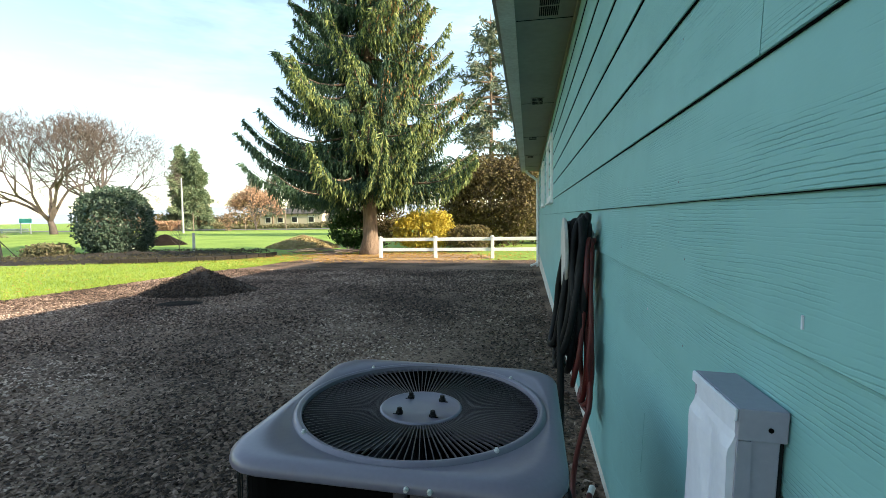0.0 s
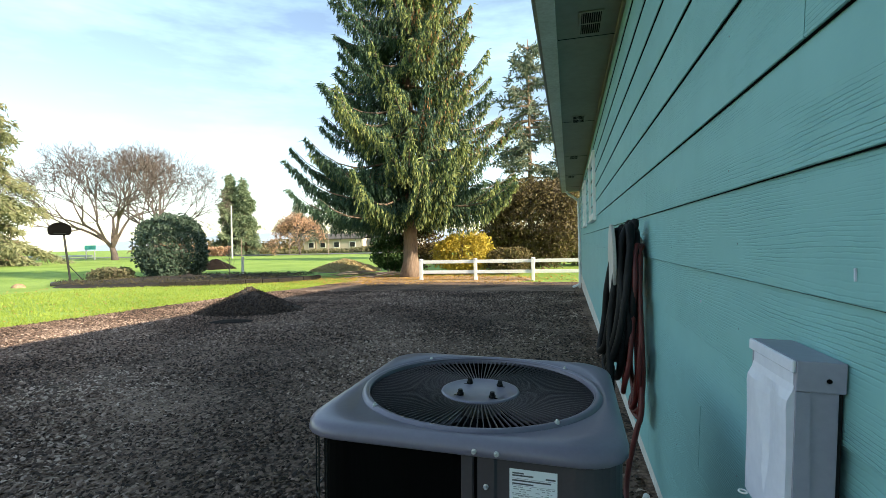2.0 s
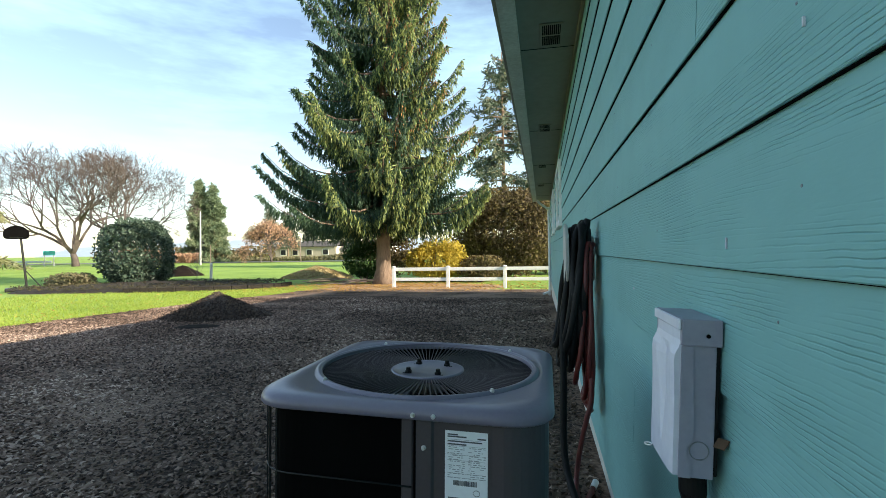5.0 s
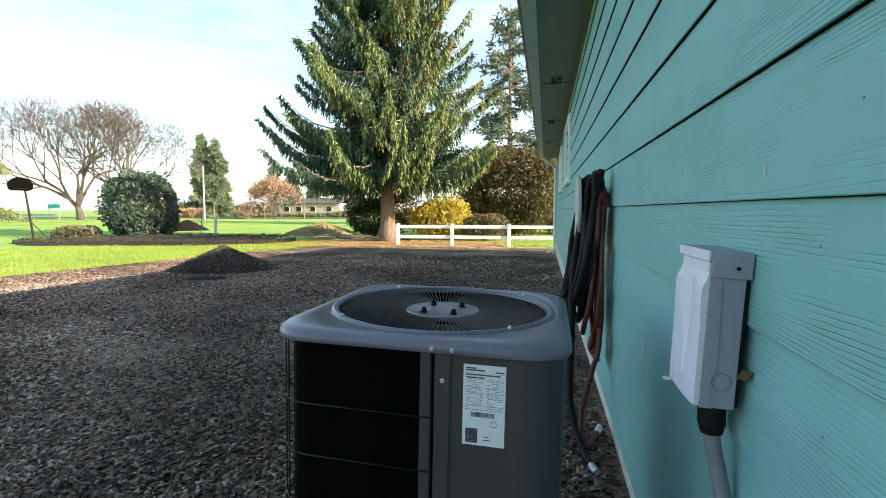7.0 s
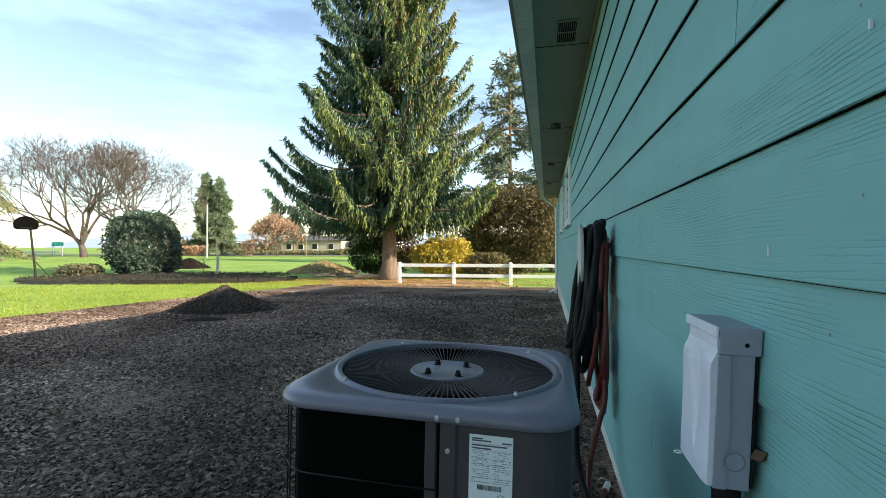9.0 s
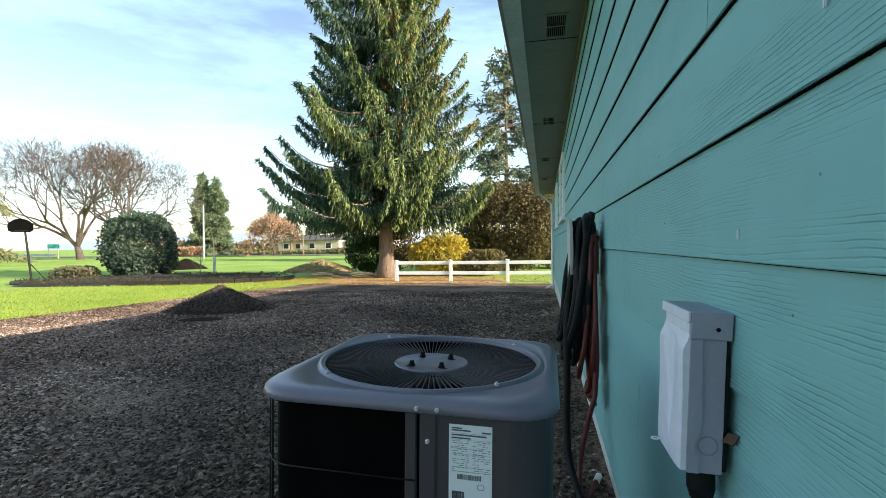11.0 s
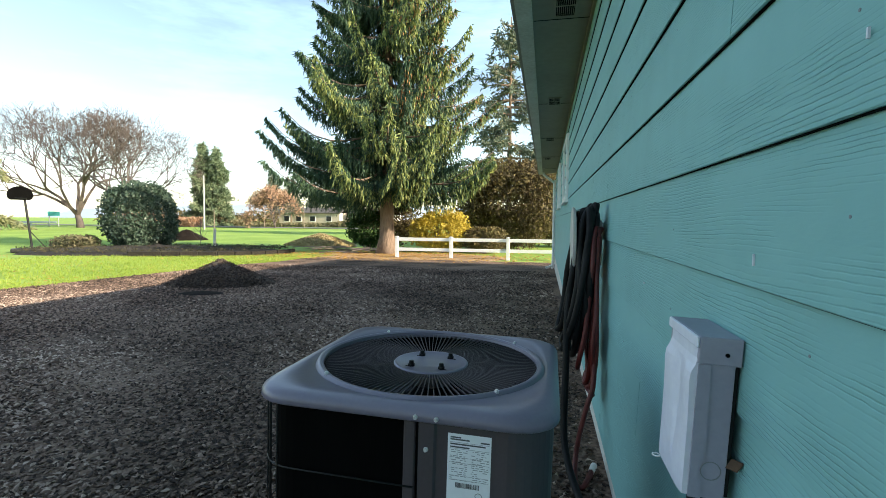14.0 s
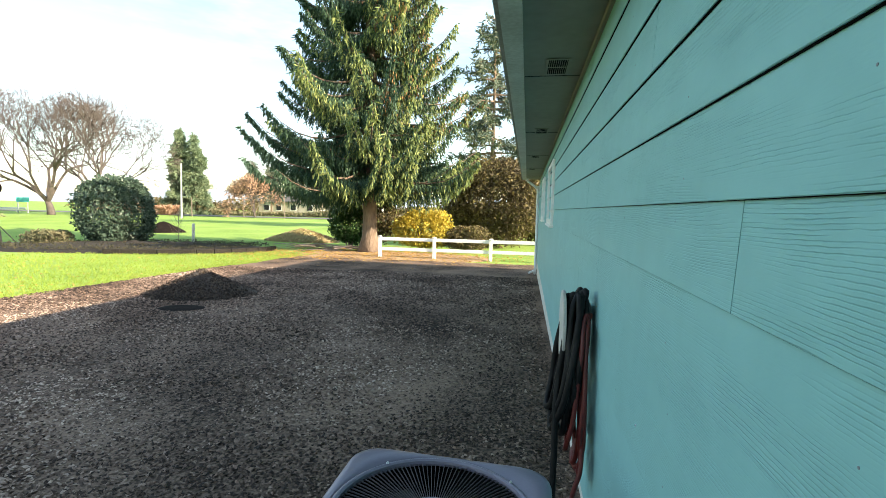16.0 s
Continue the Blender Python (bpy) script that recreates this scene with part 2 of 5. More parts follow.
LAUREL = leafage("laurel_leaves", [(0.03, 0.058, 0.04), (0.06, 0.095, 0.066), (0.13, 0.17, 0.125)], 0.1, 0.25)
YELLOW = leafage("yellow_leaves", [(0.36, 0.27, 0.04), (0.56, 0.45, 0.07), (0.34, 0.31, 0.08)], 0.35)
RUSSET = leafage("russet_leaves", [(0.045, 0.036, 0.022), (0.085, 0.066, 0.034), (0.17, 0.135, 0.055), (0.15, 0.15, 0.055)], 0.25)
ORANGE = leafage("orange_leaves", [(0.34, 0.19, 0.12), (0.46, 0.29, 0.19), (0.42, 0.32, 0.21)], 0.35)
HEATH = leafage("grey_green_shrub_leaves", [(0.09, 0.10, 0.05), (0.16, 0.15, 0.08), (0.20, 0.16, 0.10)], 0.2)
DARKLEAF = leafage("dark_shrub_leaves", [(0.02, 0.05, 0.015), (0.04, 0.09, 0.02)], 0.2)
FALLEN = leafage("fallen_leaves", [(0.20, 0.10, 0.03), (0.42, 0.24, 0.06), (0.50, 0.36, 0.10)], 0.1)
STONES = leafage("gravel_stones", [(0.009, 0.0057, 0.0041), (0.036, 0.0230, 0.0168), (0.205, 0.136, 0.102), (0.60, 0.47, 0.38)], 0.0, 0.8)


# ---- building helpers ----
def part(name, bm, mat, parent=None, label="", smooth=False):
    me = bpy.data.meshes.new(name)
    if smooth:
        for f in bm.faces:
            f.smooth = True
    bm.to_mesh(me)
    bm.free()
    me.materials.append(mat)
    ob = new(name, me)
    ob.parent = parent
    return tagged(ob, label)


def raw(name, verts, faces, mat, parent=None, label="", smooth=False):
    me = bpy.data.meshes.new(name)
    me.from_pydata([tuple(v) for v in verts] if not isinstance(verts, np.ndarray) else verts.tolist(), [], faces if not isinstance(faces, np.ndarray) else faces.tolist())
    if smooth:
        me.polygons.foreach_set("use_smooth", [True] * len(me.polygons))
    me.materials.append(mat)
    ob = new(name, me)
    ob.parent = parent
    return tagged(ob, label)


def thing(name, label, category, m=None, group="", kind=""):
    ob = new(name)
    if m is not None:
        ob.matrix_world = m
    return tagged(ob, label, category, group, kind)


def box(x0, x1, y0, y1, z0, z1, bevel=0.0, seg=1, bm=None):
    b = bmesh.new()
    bmesh.ops.create_cube(b, size=1.0)
    for v in b.verts:
        v.co = ((x0 + x1) / 2 + v.co.x * (x1 - x0), (y0 + y1) / 2 + v.co.y * (y1 - y0), (z0 + z1) / 2 + v.co.z * (z1 - z0))
    if bevel:
        bmesh.ops.bevel(b, geom=b.edges[:], offset=bevel, segments=seg, affect="EDGES", profile=0.6)
    if bm is None:
        return b
    return join(bm, b)


def join(bm, other):
    me = bpy.data.meshes.new("tmp")
    other.to_mesh(me)
    other.free()
    bm.from_mesh(me)
    bpy.data.meshes.remove(me)
    return bm


def cyl(p, q, r0, r1=None, n=12, caps=True):
    b = bmesh.new()
    p, q = Vector(p), Vector(q)
    bmesh.ops.create_cone(b, cap_ends=caps, segments=n, radius1=r0, radius2=r0 if r1 is None else r1, depth=(q - p).length)
    bmesh.ops.transform(b, matrix=Matrix.Translation((p + q) / 2) @ (q - p).to_track_quat("Z", "Y").to_matrix().to_4x4(), verts=b.verts)
    return b


def tubes(paths, n=6):
    """Vertices and faces of round tubes along lines of (point, radius)."""
    verts, faces = [], []
    ring = [(math.cos(2 * math.pi * k / n), math.sin(2 * math.pi * k / n)) for k in range(n)]
    for path in paths:
        pts = [Vector(p) for p, _ in path]
        start = len(verts)
        side = None
        for k, (p, r) in enumerate(path):
            way = (pts[min(k + 1, len(pts) - 1)] - pts[max(k - 1, 0)]).normalized()
            if side is None:
                side = way.orthogonal().normalized()
            side = (side - way * side.dot(way)).normalized()
            up = way.cross(side)
            verts += [pts[k] + (side * c + up * s) * r for c, s in ring]
        for k in range(len(path) - 1):
            a = start + k * n
            faces += [(a + j, a + (j + 1) % n, a + n + (j + 1) % n, a + n + j) for j in range(n)]
        faces.append(tuple(start + j for j in reversed(range(n))))
        faces.append(tuple(len(verts) - n + j for j in range(n)))
    return verts, faces


def smooth_line(points, steps=8):
    """A Catmull-Rom line through points."""
    p = [Vector(q) for q in points]
    p = [2 * p[0] - p[1]] + p + [2 * p[-1] - p[-2]]
    line = []
    for k in range(1, len(p) - 2):
        for s in range(steps):
            t = s / steps
            line.append(0.5 * (2 * p[k] + (p[k + 1] - p[k - 1]) * t + (2 * p[k - 1] - 5 * p[k] + 4 * p[k + 1] - p[k + 2]) * t * t + (3 * p[k] - p[k - 1] - 3 * p[k + 1] + p[k + 2]) * t**3))
    return line + [p[-2]]


def spindles(base, way, length, width):
    """Many small three-sided sprigs, from arrays."""
    base, way = np.asarray(base, float), np.asarray(way, float)
    way /= np.linalg.norm(way, axis=1, keepdims=True) + 1e-9
    rng = np.random.default_rng(5)
    side = np.cross(way, rng.normal(size=way.shape))
    side /= np.linalg.norm(side, axis=1, keepdims=True) + 1e-9
    other = np.cross(way, side)
    length, width = np.asarray(length)[:, None], np.asarray(width)[:, None]
    mid = base + way * length * 0.4
    v = np.stack([base, mid + side * width, mid + (-0.5 * side + 0.87 * other) * width, mid + (-0.5 * side - 0.87 * other) * width, base + way * length], 1)
    f = np.array([[0, 2, 1], [0, 3, 2], [0, 1, 3], [4, 1, 2], [4, 2, 3], [4, 3, 1]])
    return v.reshape(-1, 3), (np.arange(len(base))[:, None, None] * 5 + f).reshape(-1, 3)


def leaves(centre, size, rng, up=0.0):
    """Many small folded leaves, from arrays."""
    n = len(centre)
    way = rng.normal(size=(n, 3))
    way[:, 2] += up
    way /= np.linalg.norm(way, axis=1, keepdims=True)
    side = np.cross(way, rng.normal(size=(n, 3)))
    side /= np.linalg.norm(side, axis=1, keepdims=True)
    lift = np.cross(way, side) * 0.25
    s = np.asarray(size)[:, None]
    v = np.stack([centre - way * s, centre + (side * 0.55 + lift) * s, centre + way * s, centre + (-side * 0.55 + lift) * s], 1)
    f = np.array([[0, 1, 2], [0, 2, 3]])
    return v.reshape(-1, 3), (np.arange(n)[:, None, None] * 4 + f).reshape(-1, 3)


def fall(y):
    """The height of the ground, which falls from the house's near end to the fence."""
    return 0.42 * min(1.0, max(0.0, (18.0 - y) / 16.0))


# ---- ground ----
def sheet(name, xs, ys, height, mat, keep=None):
    verts = [(x, y, height(x, y)) for y in ys for x in xs]
    w = len(xs)
    faces = [(j * w + i, j * w + i + 1, (j + 1) * w + i + 1, (j + 1) * w + i) for j in range(len(ys) - 1) for i in range(w - 1)
             if keep is None or keep((xs[i] + xs[i + 1]) / 2, (ys[j] + ys[j + 1]) / 2)]
    return raw(name, verts, faces, mat, smooth=True)


def wobble(x, y, s):
    return noise.noise(Vector((x * s, y * s, 3.7)))


steps_x = [-3000, -1200, -500, -250, -150, -100] + [-80 + k for k in range(0, 120)] + [45, 60, 100, 250, 500, 1200, 3000]
steps_y = [-1500, -300, -80, -30] + [-20 + k for k in range(0, 110)] + [95, 110, 150, 250, 500, 1200, 3500]
tagged(sheet("ground", steps_x, steps_y, lambda x, y: fall(y) - 0.03 + (0.03 * wobble(x, y, 0.3) if -75 < x < 38 and -15 < y < 85 else 0), LAWN),
       "bright green mown lawn in low sun", "lawn", kind="structure")


def gravel_edge(y):
    """The x at which the gravel gives way to the lawn."""
    return -9.2 + 0.35 * noise.noise(Vector((0.3, y * 0.35, 1.0))) + 0.15 * noise.noise(Vector((0.7, y * 1.7, 5.0)))


def gravel_sheet():
    ys = [-12 + 0.4 * k for k in range(0, 74)] + [17.5]
    verts, faces, n = [], [], 40
    for y in ys:
        x0 = gravel_edge(y)
        for i in range(n + 1):
            x = x0 + (0.3 - x0) * i / n if y < 14.3 else x0 + (4.0 - x0) * i / n
            verts.append((x, y, fall(y) + 0.012 + 0.012 * wobble(x, y, 0.9) - (0.05 if i == 0 else 0)))
    for j in range(len(ys) - 1):
        for i in range(n):
            a = j * (n + 1) + i
            faces.append((a, a + 1, a + n + 2, a + n + 1))
    return raw("gravel_yard", verts, faces, GRAVEL, smooth=True)


tagged(gravel_sheet(), "dark grey crushed gravel yard in the house's shade", "gravel", kind="structure")


def gravel_stones():
    """Loose stones on the part of the yard that the camera stands over."""
    rng = np.random.default_rng(11)
    n = 125000
    y = 0.2 + 13.0 * rng.random(n) ** 1.9
    x = -0.01 - np.minimum(1.9 + 1.6 * y, 9.1) * rng.random(n) ** 0.9
    clear = ((x + 5.72) / 0.40) ** 2 + ((y - 6.78) / 0.28) ** 2 > 1
    x, y = x[clear], y[clear]
    n = len(x)
    s = 0.0050 + 0.0080 * rng.random(n) ** 1.7 + 0.0010 * y
    unit = np.array([[1, 0, 0], [-1, 0, 0], [0, 1, 0], [0, -1, 0], [0, 0, 1], [0, 0, -1]], float)
    v = unit[None] * (0.6 + 0.8 * rng.random((n, 6, 1))) + 0.25 * rng.normal(size=(n, 6, 3))
    v *= s[:, None, None] * np.array([1.35, 0.9, 0.55])
    turn, lean = rng.random(n) * 6.283, 0.35 * rng.normal(size=n)
    c, d = np.cos(turn)[:, None], np.sin(turn)[:, None]
    v[:, :, 2] += v[:, :, 0] * lean[:, None]
    v[:, :, 0], v[:, :, 1] = v[:, :, 0] * c - v[:, :, 1] * d, v[:, :, 0] * d + v[:, :, 1] * c
    z = np.array([fall(t) for t in y]) + 0.016
    v += np.stack([x, y, z], 1)[:, None]
    f = np.array([[0, 2, 4], [2, 1, 4], [1, 3, 4], [3, 0, 4], [2, 0, 5], [1, 2, 5], [3, 1, 5], [0, 3, 5]])
    return raw("gravel_stones", v.reshape(-1, 3), (np.arange(n)[:, None, None] * 6 + f).reshape(-1, 3), STONES)


tagged(gravel_stones(), "loose dark and pale crushed stones", "gravel", kind="stuff")


def heap(name, cx, cy, rx, ry, h, mat, label, category, rough=0.1, power=1.0, seed=0.0, rot=0.0):
    """A heap of loose material on the ground."""
    verts, faces, rings, n = [(cx, cy, fall(cy) + h)], [], 16, 48
    for r in range(1, rings + 1):
        for k in range(n):
            a, s = 2 * math.pi * k / n, r / rings
            edge = 1 + 0.12 * noise.noise(Vector((math.cos(a) * 1.5, math.sin(a) * 1.5, seed)))
            u, w = rx * s * edge * math.cos(a), ry * s * edge * math.sin(a)
            x, y = cx + u * math.cos(rot) - w * math.sin(rot), cy + u * math.sin(rot) + w * math.cos(rot)
            z = fall(y) + h * max(0.0, 1 - s**power) * (1 if s < 1 else 0) + rough * h * noise.noise(Vector((x * 2.2, y * 2.2, seed))) * (1 - s) + rough * 0.4 * h * noise.noise(Vector((x * 9, y * 9, seed))) * (1 - s)
            verts.append((x, y, z - (0.05 if r == rings else 0)))
    faces += [(0, 1 + k, 1 + (k + 1) % n) for k in range(n)]
    for r in range(rings - 1):
        a = 1 + r * n
        faces += [(a + k, a + n + k, a + n + (k + 1) % n, a + (k + 1) % n) for k in range(n)]
    return tagged(raw(name, verts, faces, mat, smooth=True), label, category)


# ---- the house ----
Y0, Y1, EXPOSE, LINE = -5.0, 14.4, 0.187, 1.4445
HOUSE = Matrix.Translation((0.004, 0.66, 0)) @ Matrix.Rotation(-0.0105, 4, "Z") @ Matrix.Translation((0, -0.66, 0))
before_house = set(bpy.data.objects)
wall = tagged(part("wall_west", box(0.012, 0.16, Y0, Y1, 0.3, 2.93), SIDING), "teal painted lap siding with pressed wood grain", "wall", kind="structure")
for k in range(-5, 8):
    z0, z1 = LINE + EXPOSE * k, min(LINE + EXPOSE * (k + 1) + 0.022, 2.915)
    cuts = [Y0]
    y = 0.757 if k == 2 else 0.757 + (k * 1.37 + 1.1) % 3.66 - 3.66
    if k in (0, 1, -1, -2, 3):
        y = {0: 3.1, 1: -1.4, -1: 2.6, -2: -1.1, 3: -0.9}[k]
    while y - 3.66 > Y0:
        y -= 3.66
    while y < Y1 - 0.3:
        cuts.append(y)
        y += 3.66
    cuts.append(Y1)
    # Near-black strip paints in the shade under each board's lap.
    part("lap_shade", box(-0.0082, -0.0025, Y0, Y1, z0 - 0.0012, z0 - 0.0001), DARK, wall)
    for a, b in zip(cuts, cuts[1:]):
        bm = box(-0.012, 0.0, a + 0.0016, b - 0.0016, z0, z1)
        for v in bm.verts:
            if v.co.z > (z0 + z1) / 2:
                v.co.x += 0.0105
        bmesh.ops.bevel(bm, geom=[e for e in bm.edges if all(v.co.z < (z0 + z1) / 2 and v.co.x < -0.005 for v in e.verts)], offset=0.0015, segments=1, affect="EDGES")
        part("board", bm, SIDING, wall)
tagged(part("foundation", box(-0.004, 0.16, Y0, Y1, -0.2, 0.508, 0.003), TRIM), "pale painted foundation strip below the siding", "foundation", kind="structure")
tagged(part("wall_east", box(7.84, 8.0, Y0, Y1, -0.2, 2.93), SIDING), "teal siding", "wall", kind="structure")
for name, y in (("wall_south", Y0), ("wall_north", Y1 - 0.16)):
    bm = bmesh.new()
    tri = [(0.165, 2.93), (4.0, 4.5), (7.835, 2.93), (7.835, -0.2), (0.165, -0.2)]
    va = [bm.verts.new((x, y, z)) for x, z in tri]
    vb = [bm.verts.new((x, y + 0.16, z)) for x, z in tri]
    bm.faces.new(va)
    bm.faces.new(list(reversed(vb)))
    for i in range(5):
        bm.faces.new((va[i], vb[i], vb[(i + 1) % 5], va[(i + 1) % 5]))
    tagged(part(name, bm, SIDING), "teal siding on the gable end", "wall", kind="structure")


EAVE = -0.53


def prism(profile, y0, y1):
    """A bar along y whose cross section is given as points (x from the eave's edge, z)."""
    bm = bmesh.new()
    a = [bm.verts.new((EAVE + x, y0, z)) for x, z in profile]
    b = [bm.verts.new((EAVE + x, y1, z)) for x, z in profile]
    n = len(profile)
    bm.faces.new(a)
    bm.faces.new(list(reversed(b)))
    for i in range(n):
        bm.faces.new((a[i], b[i], b[(i + 1) % n], a[(i + 1) % n]))
    bmesh.ops.recalc_face_normals(bm, faces=bm.faces)
    return bm


bm = bmesh.new()
ya, yb = Y0 - 0.3, Y1 + 0.1
lo, hi = 2.92, 2.935
cor = [(EAVE + 0.02, ya), (0.03, ya), (0.03, yb), (EAVE + 0.02, yb)]
va, vb = [bm.verts.new((x, y, lo)) for x, y in cor], [bm.verts.new((x, y, hi)) for x, y in cor]
bm.faces.new(list(reversed(va)))
bm.faces.new(vb)
for i in range(4):
    bm.faces.new((va[i], va[(i + 1) % 4], vb[(i + 1) % 4], vb[i]))
soffit = tagged(part("soffit", bm, SOFFIT), "greyish green painted soffit under the eave", "soffit", kind="structure")
for k, y in enumerate([-1.5, 0.95, 3.4, 5.84, 8.28, 10.7, 13.1]):
    part("seam", box(EAVE + 0.135, 0.0, y - 0.002, y + 0.002, 2.9165, 2.9215), DARK, soffit)
fascia = tagged(part("fascia", prism([(0, 2.90), (0.022, 2.90), (0.022, 3.08), (0, 3.08)], ya, yb), FASCIA), "weathered white fascia board along the eave", "fascia", kind="structure")
tagged(part("eave_trim", prism([(0.024, 2.893), (0.13, 2.893), (0.13, 2.918), (0.024, 2.918)], ya, yb), TRIM), "pale strip between fascia and soffit", "trim", kind="structure")
tagged(part("wall_trim", box(-0.022, 0.01, Y0, Y1, 2.885, 2.917, 0.003), SOFFIT), "trim strip where the wall meets the soffit", "trim", kind="structure")
bm = bmesh.new()
pts = [(-0.52, 2.96), (4.0, 4.72), (8.5, 2.96), (8.5, 3.08), (4.0, 4.86), (-0.52, 3.085)]
va, vb = [bm.verts.new((x, ya, z)) for x, z in pts], [bm.verts.new((x, yb, z)) for x, z in pts]
for i in range(6):
    bm.faces.new((va[i], vb[i], vb[(i + 1) % 6], va[(i + 1) % 6]))
bm.faces.new((va[0], va[1], va[4], va[5]))
bm.faces.new((va[1], va[2], va[3], va[4]))
bm.faces.new((vb[0], vb[5], vb[4], vb[1]))
bm.faces.new((vb[1], vb[4], vb[3], vb[2]))
bmesh.ops.recalc_face_normals(bm, faces=bm.faces)
tagged(part("roof", bm, ROOFING), "dark shingle gable roof", "roof", kind="structure")
tagged(part("corner_trim", box(-0.02, 0.11, Y1 + 0.002, Y1 + 0.03, 0.25, 2.91, 0.004), WHITE), "white corner board", "trim", kind="structure")


def soffit_vent(y, x):
    v = thing("soffit_vent", "small louvred metal vent in the soffit", "vent", pose(x, y, 2.917), "soffit vents")
    # Near-black sheet stands in for the shaded opening above the slats.
    part("backing", box(-0.06, 0.06, -0.155, 0.155, -0.0035, -0.001), DARK, v)
    fr = bmesh.new()
    for a in ((-0.075, 0.075, -0.172, -0.155), (-0.075, 0.075, 0.155, 0.172), (-0.075, -0.06, -0.155, 0.155), (0.06, 0.075, -0.155, 0.155), (-0.06, 0.06, -0.006, 0.006)):
        box(*a, -0.006, -0.001, 0.001, 1, fr)
    part("frame", fr, SOFFIT, v)
    for k in range(9):
        x0 = -0.052 + 0.013 * k
        part("slat", box(x0 - 0.0016, x0 + 0.0016, -0.155, 0.155, -0.0048, -0.0036), SOFFIT, v)
    return v


for y in (0.7, 3.18, 5.714, 8.378, 10.95):
    soffit_vent(y, -0.159 - 0.0105 * (y - 0.66))


def side_window(name, y0, y1, z0, z1):
    w = tagged(part(name, box(-0.004, 0.02, y0 + 0.06, y1 - 0.06, z0 + 0.06, z1 - 0.06), GLASS), "white framed window in the teal wall", "window", kind="structure")
    fr = bmesh.new()
    for a in ((y0, y0 + 0.07, z0, z1), (y1 - 0.07, y1, z0, z1), (y0 + 0.07, y1 - 0.07, z0, z0 + 0.07), (y0 + 0.07, y1 - 0.07, z1 - 0.07, z1)):
        box(-0.042, 0.01, *a, 0.004, 1, fr)
    part("window_frame", fr, WHITE, w, "white window frame")
    part("window_sill", box(-0.06, -0.003, y0 - 0.03, y1 + 0.03, z0 - 0.03, z0 - 0.002, 0.004), WHITE, w)
    return w


side_window("window_1", 6.35, 7.7, 1.80, 2.66)
side_window("window_2", 9.6, 10.9, 1.80, 2.66)

ds = thing("downspout", "white downspout at the house corner", "downspout")
line = [(-0.36, 14.2, 2.95), (-0.36, 14.2, 2.86), (-0.10, 14.3, 2.66), (-0.06, 14.32, 2.5), (-0.06, 14.32, 0.30), (-0.10, 14.3, 0.22), (-0.25, 14.2, 0.16)]
v, f = tubes([[(p, 0.035) for p in smooth_line(line, 5)]], 8)
raw("pipe", v, f, WHITE, ds, smooth=True)
for z in (0.8, 2.2):
    part("strap", box(-0.10, 0.0, 14.28, 14.36, z, z + 0.03, 0.003), WHITE, ds)


for ob in set(bpy.data.objects) - before_house:
    if ob.parent is None:
        ob.matrix_world = HOUSE @ ob.matrix_world


# ---- the white fence ----
def fence_post(x, y):
    p = thing("fence_post", "white vinyl fence post with a flat cap", "fence post", pose(x, y, fall(y)), "fence posts")
    part("shaft", box(-0.063, 0.063, -0.063, 0.063, -0.1, 0.83, 0.008), WHITE, p)
    b = bmesh.new()
    box(-0.078, 0.078, -0.078, 0.078, 0.83, 0.85, 0.004, 1, b)
    join(b, cyl((0, 0, 0.85), (0, 0, 0.875), 0.095, 0.03, 4))
    part("cap", b, WHITE, p)


for x in (-6.01, -3.763, -1.509, 0.745, 3.0):
    fence_post(x, 18.7)
for x0, x1 in ((-6.01, -3.763), (-3.763, -1.509), (-1.509, 0.745), (0.745, 3.0)):
    for z in (0.27, 0.68):
        r = part("fence_rail", box(x0 + 0.066, x1 - 0.066, 18.68, 18.72, z, z + 0.13, 0.006), WHITE)
        tagged(r, "white vinyl fence rail between two posts", "fence rail", "fence rails")


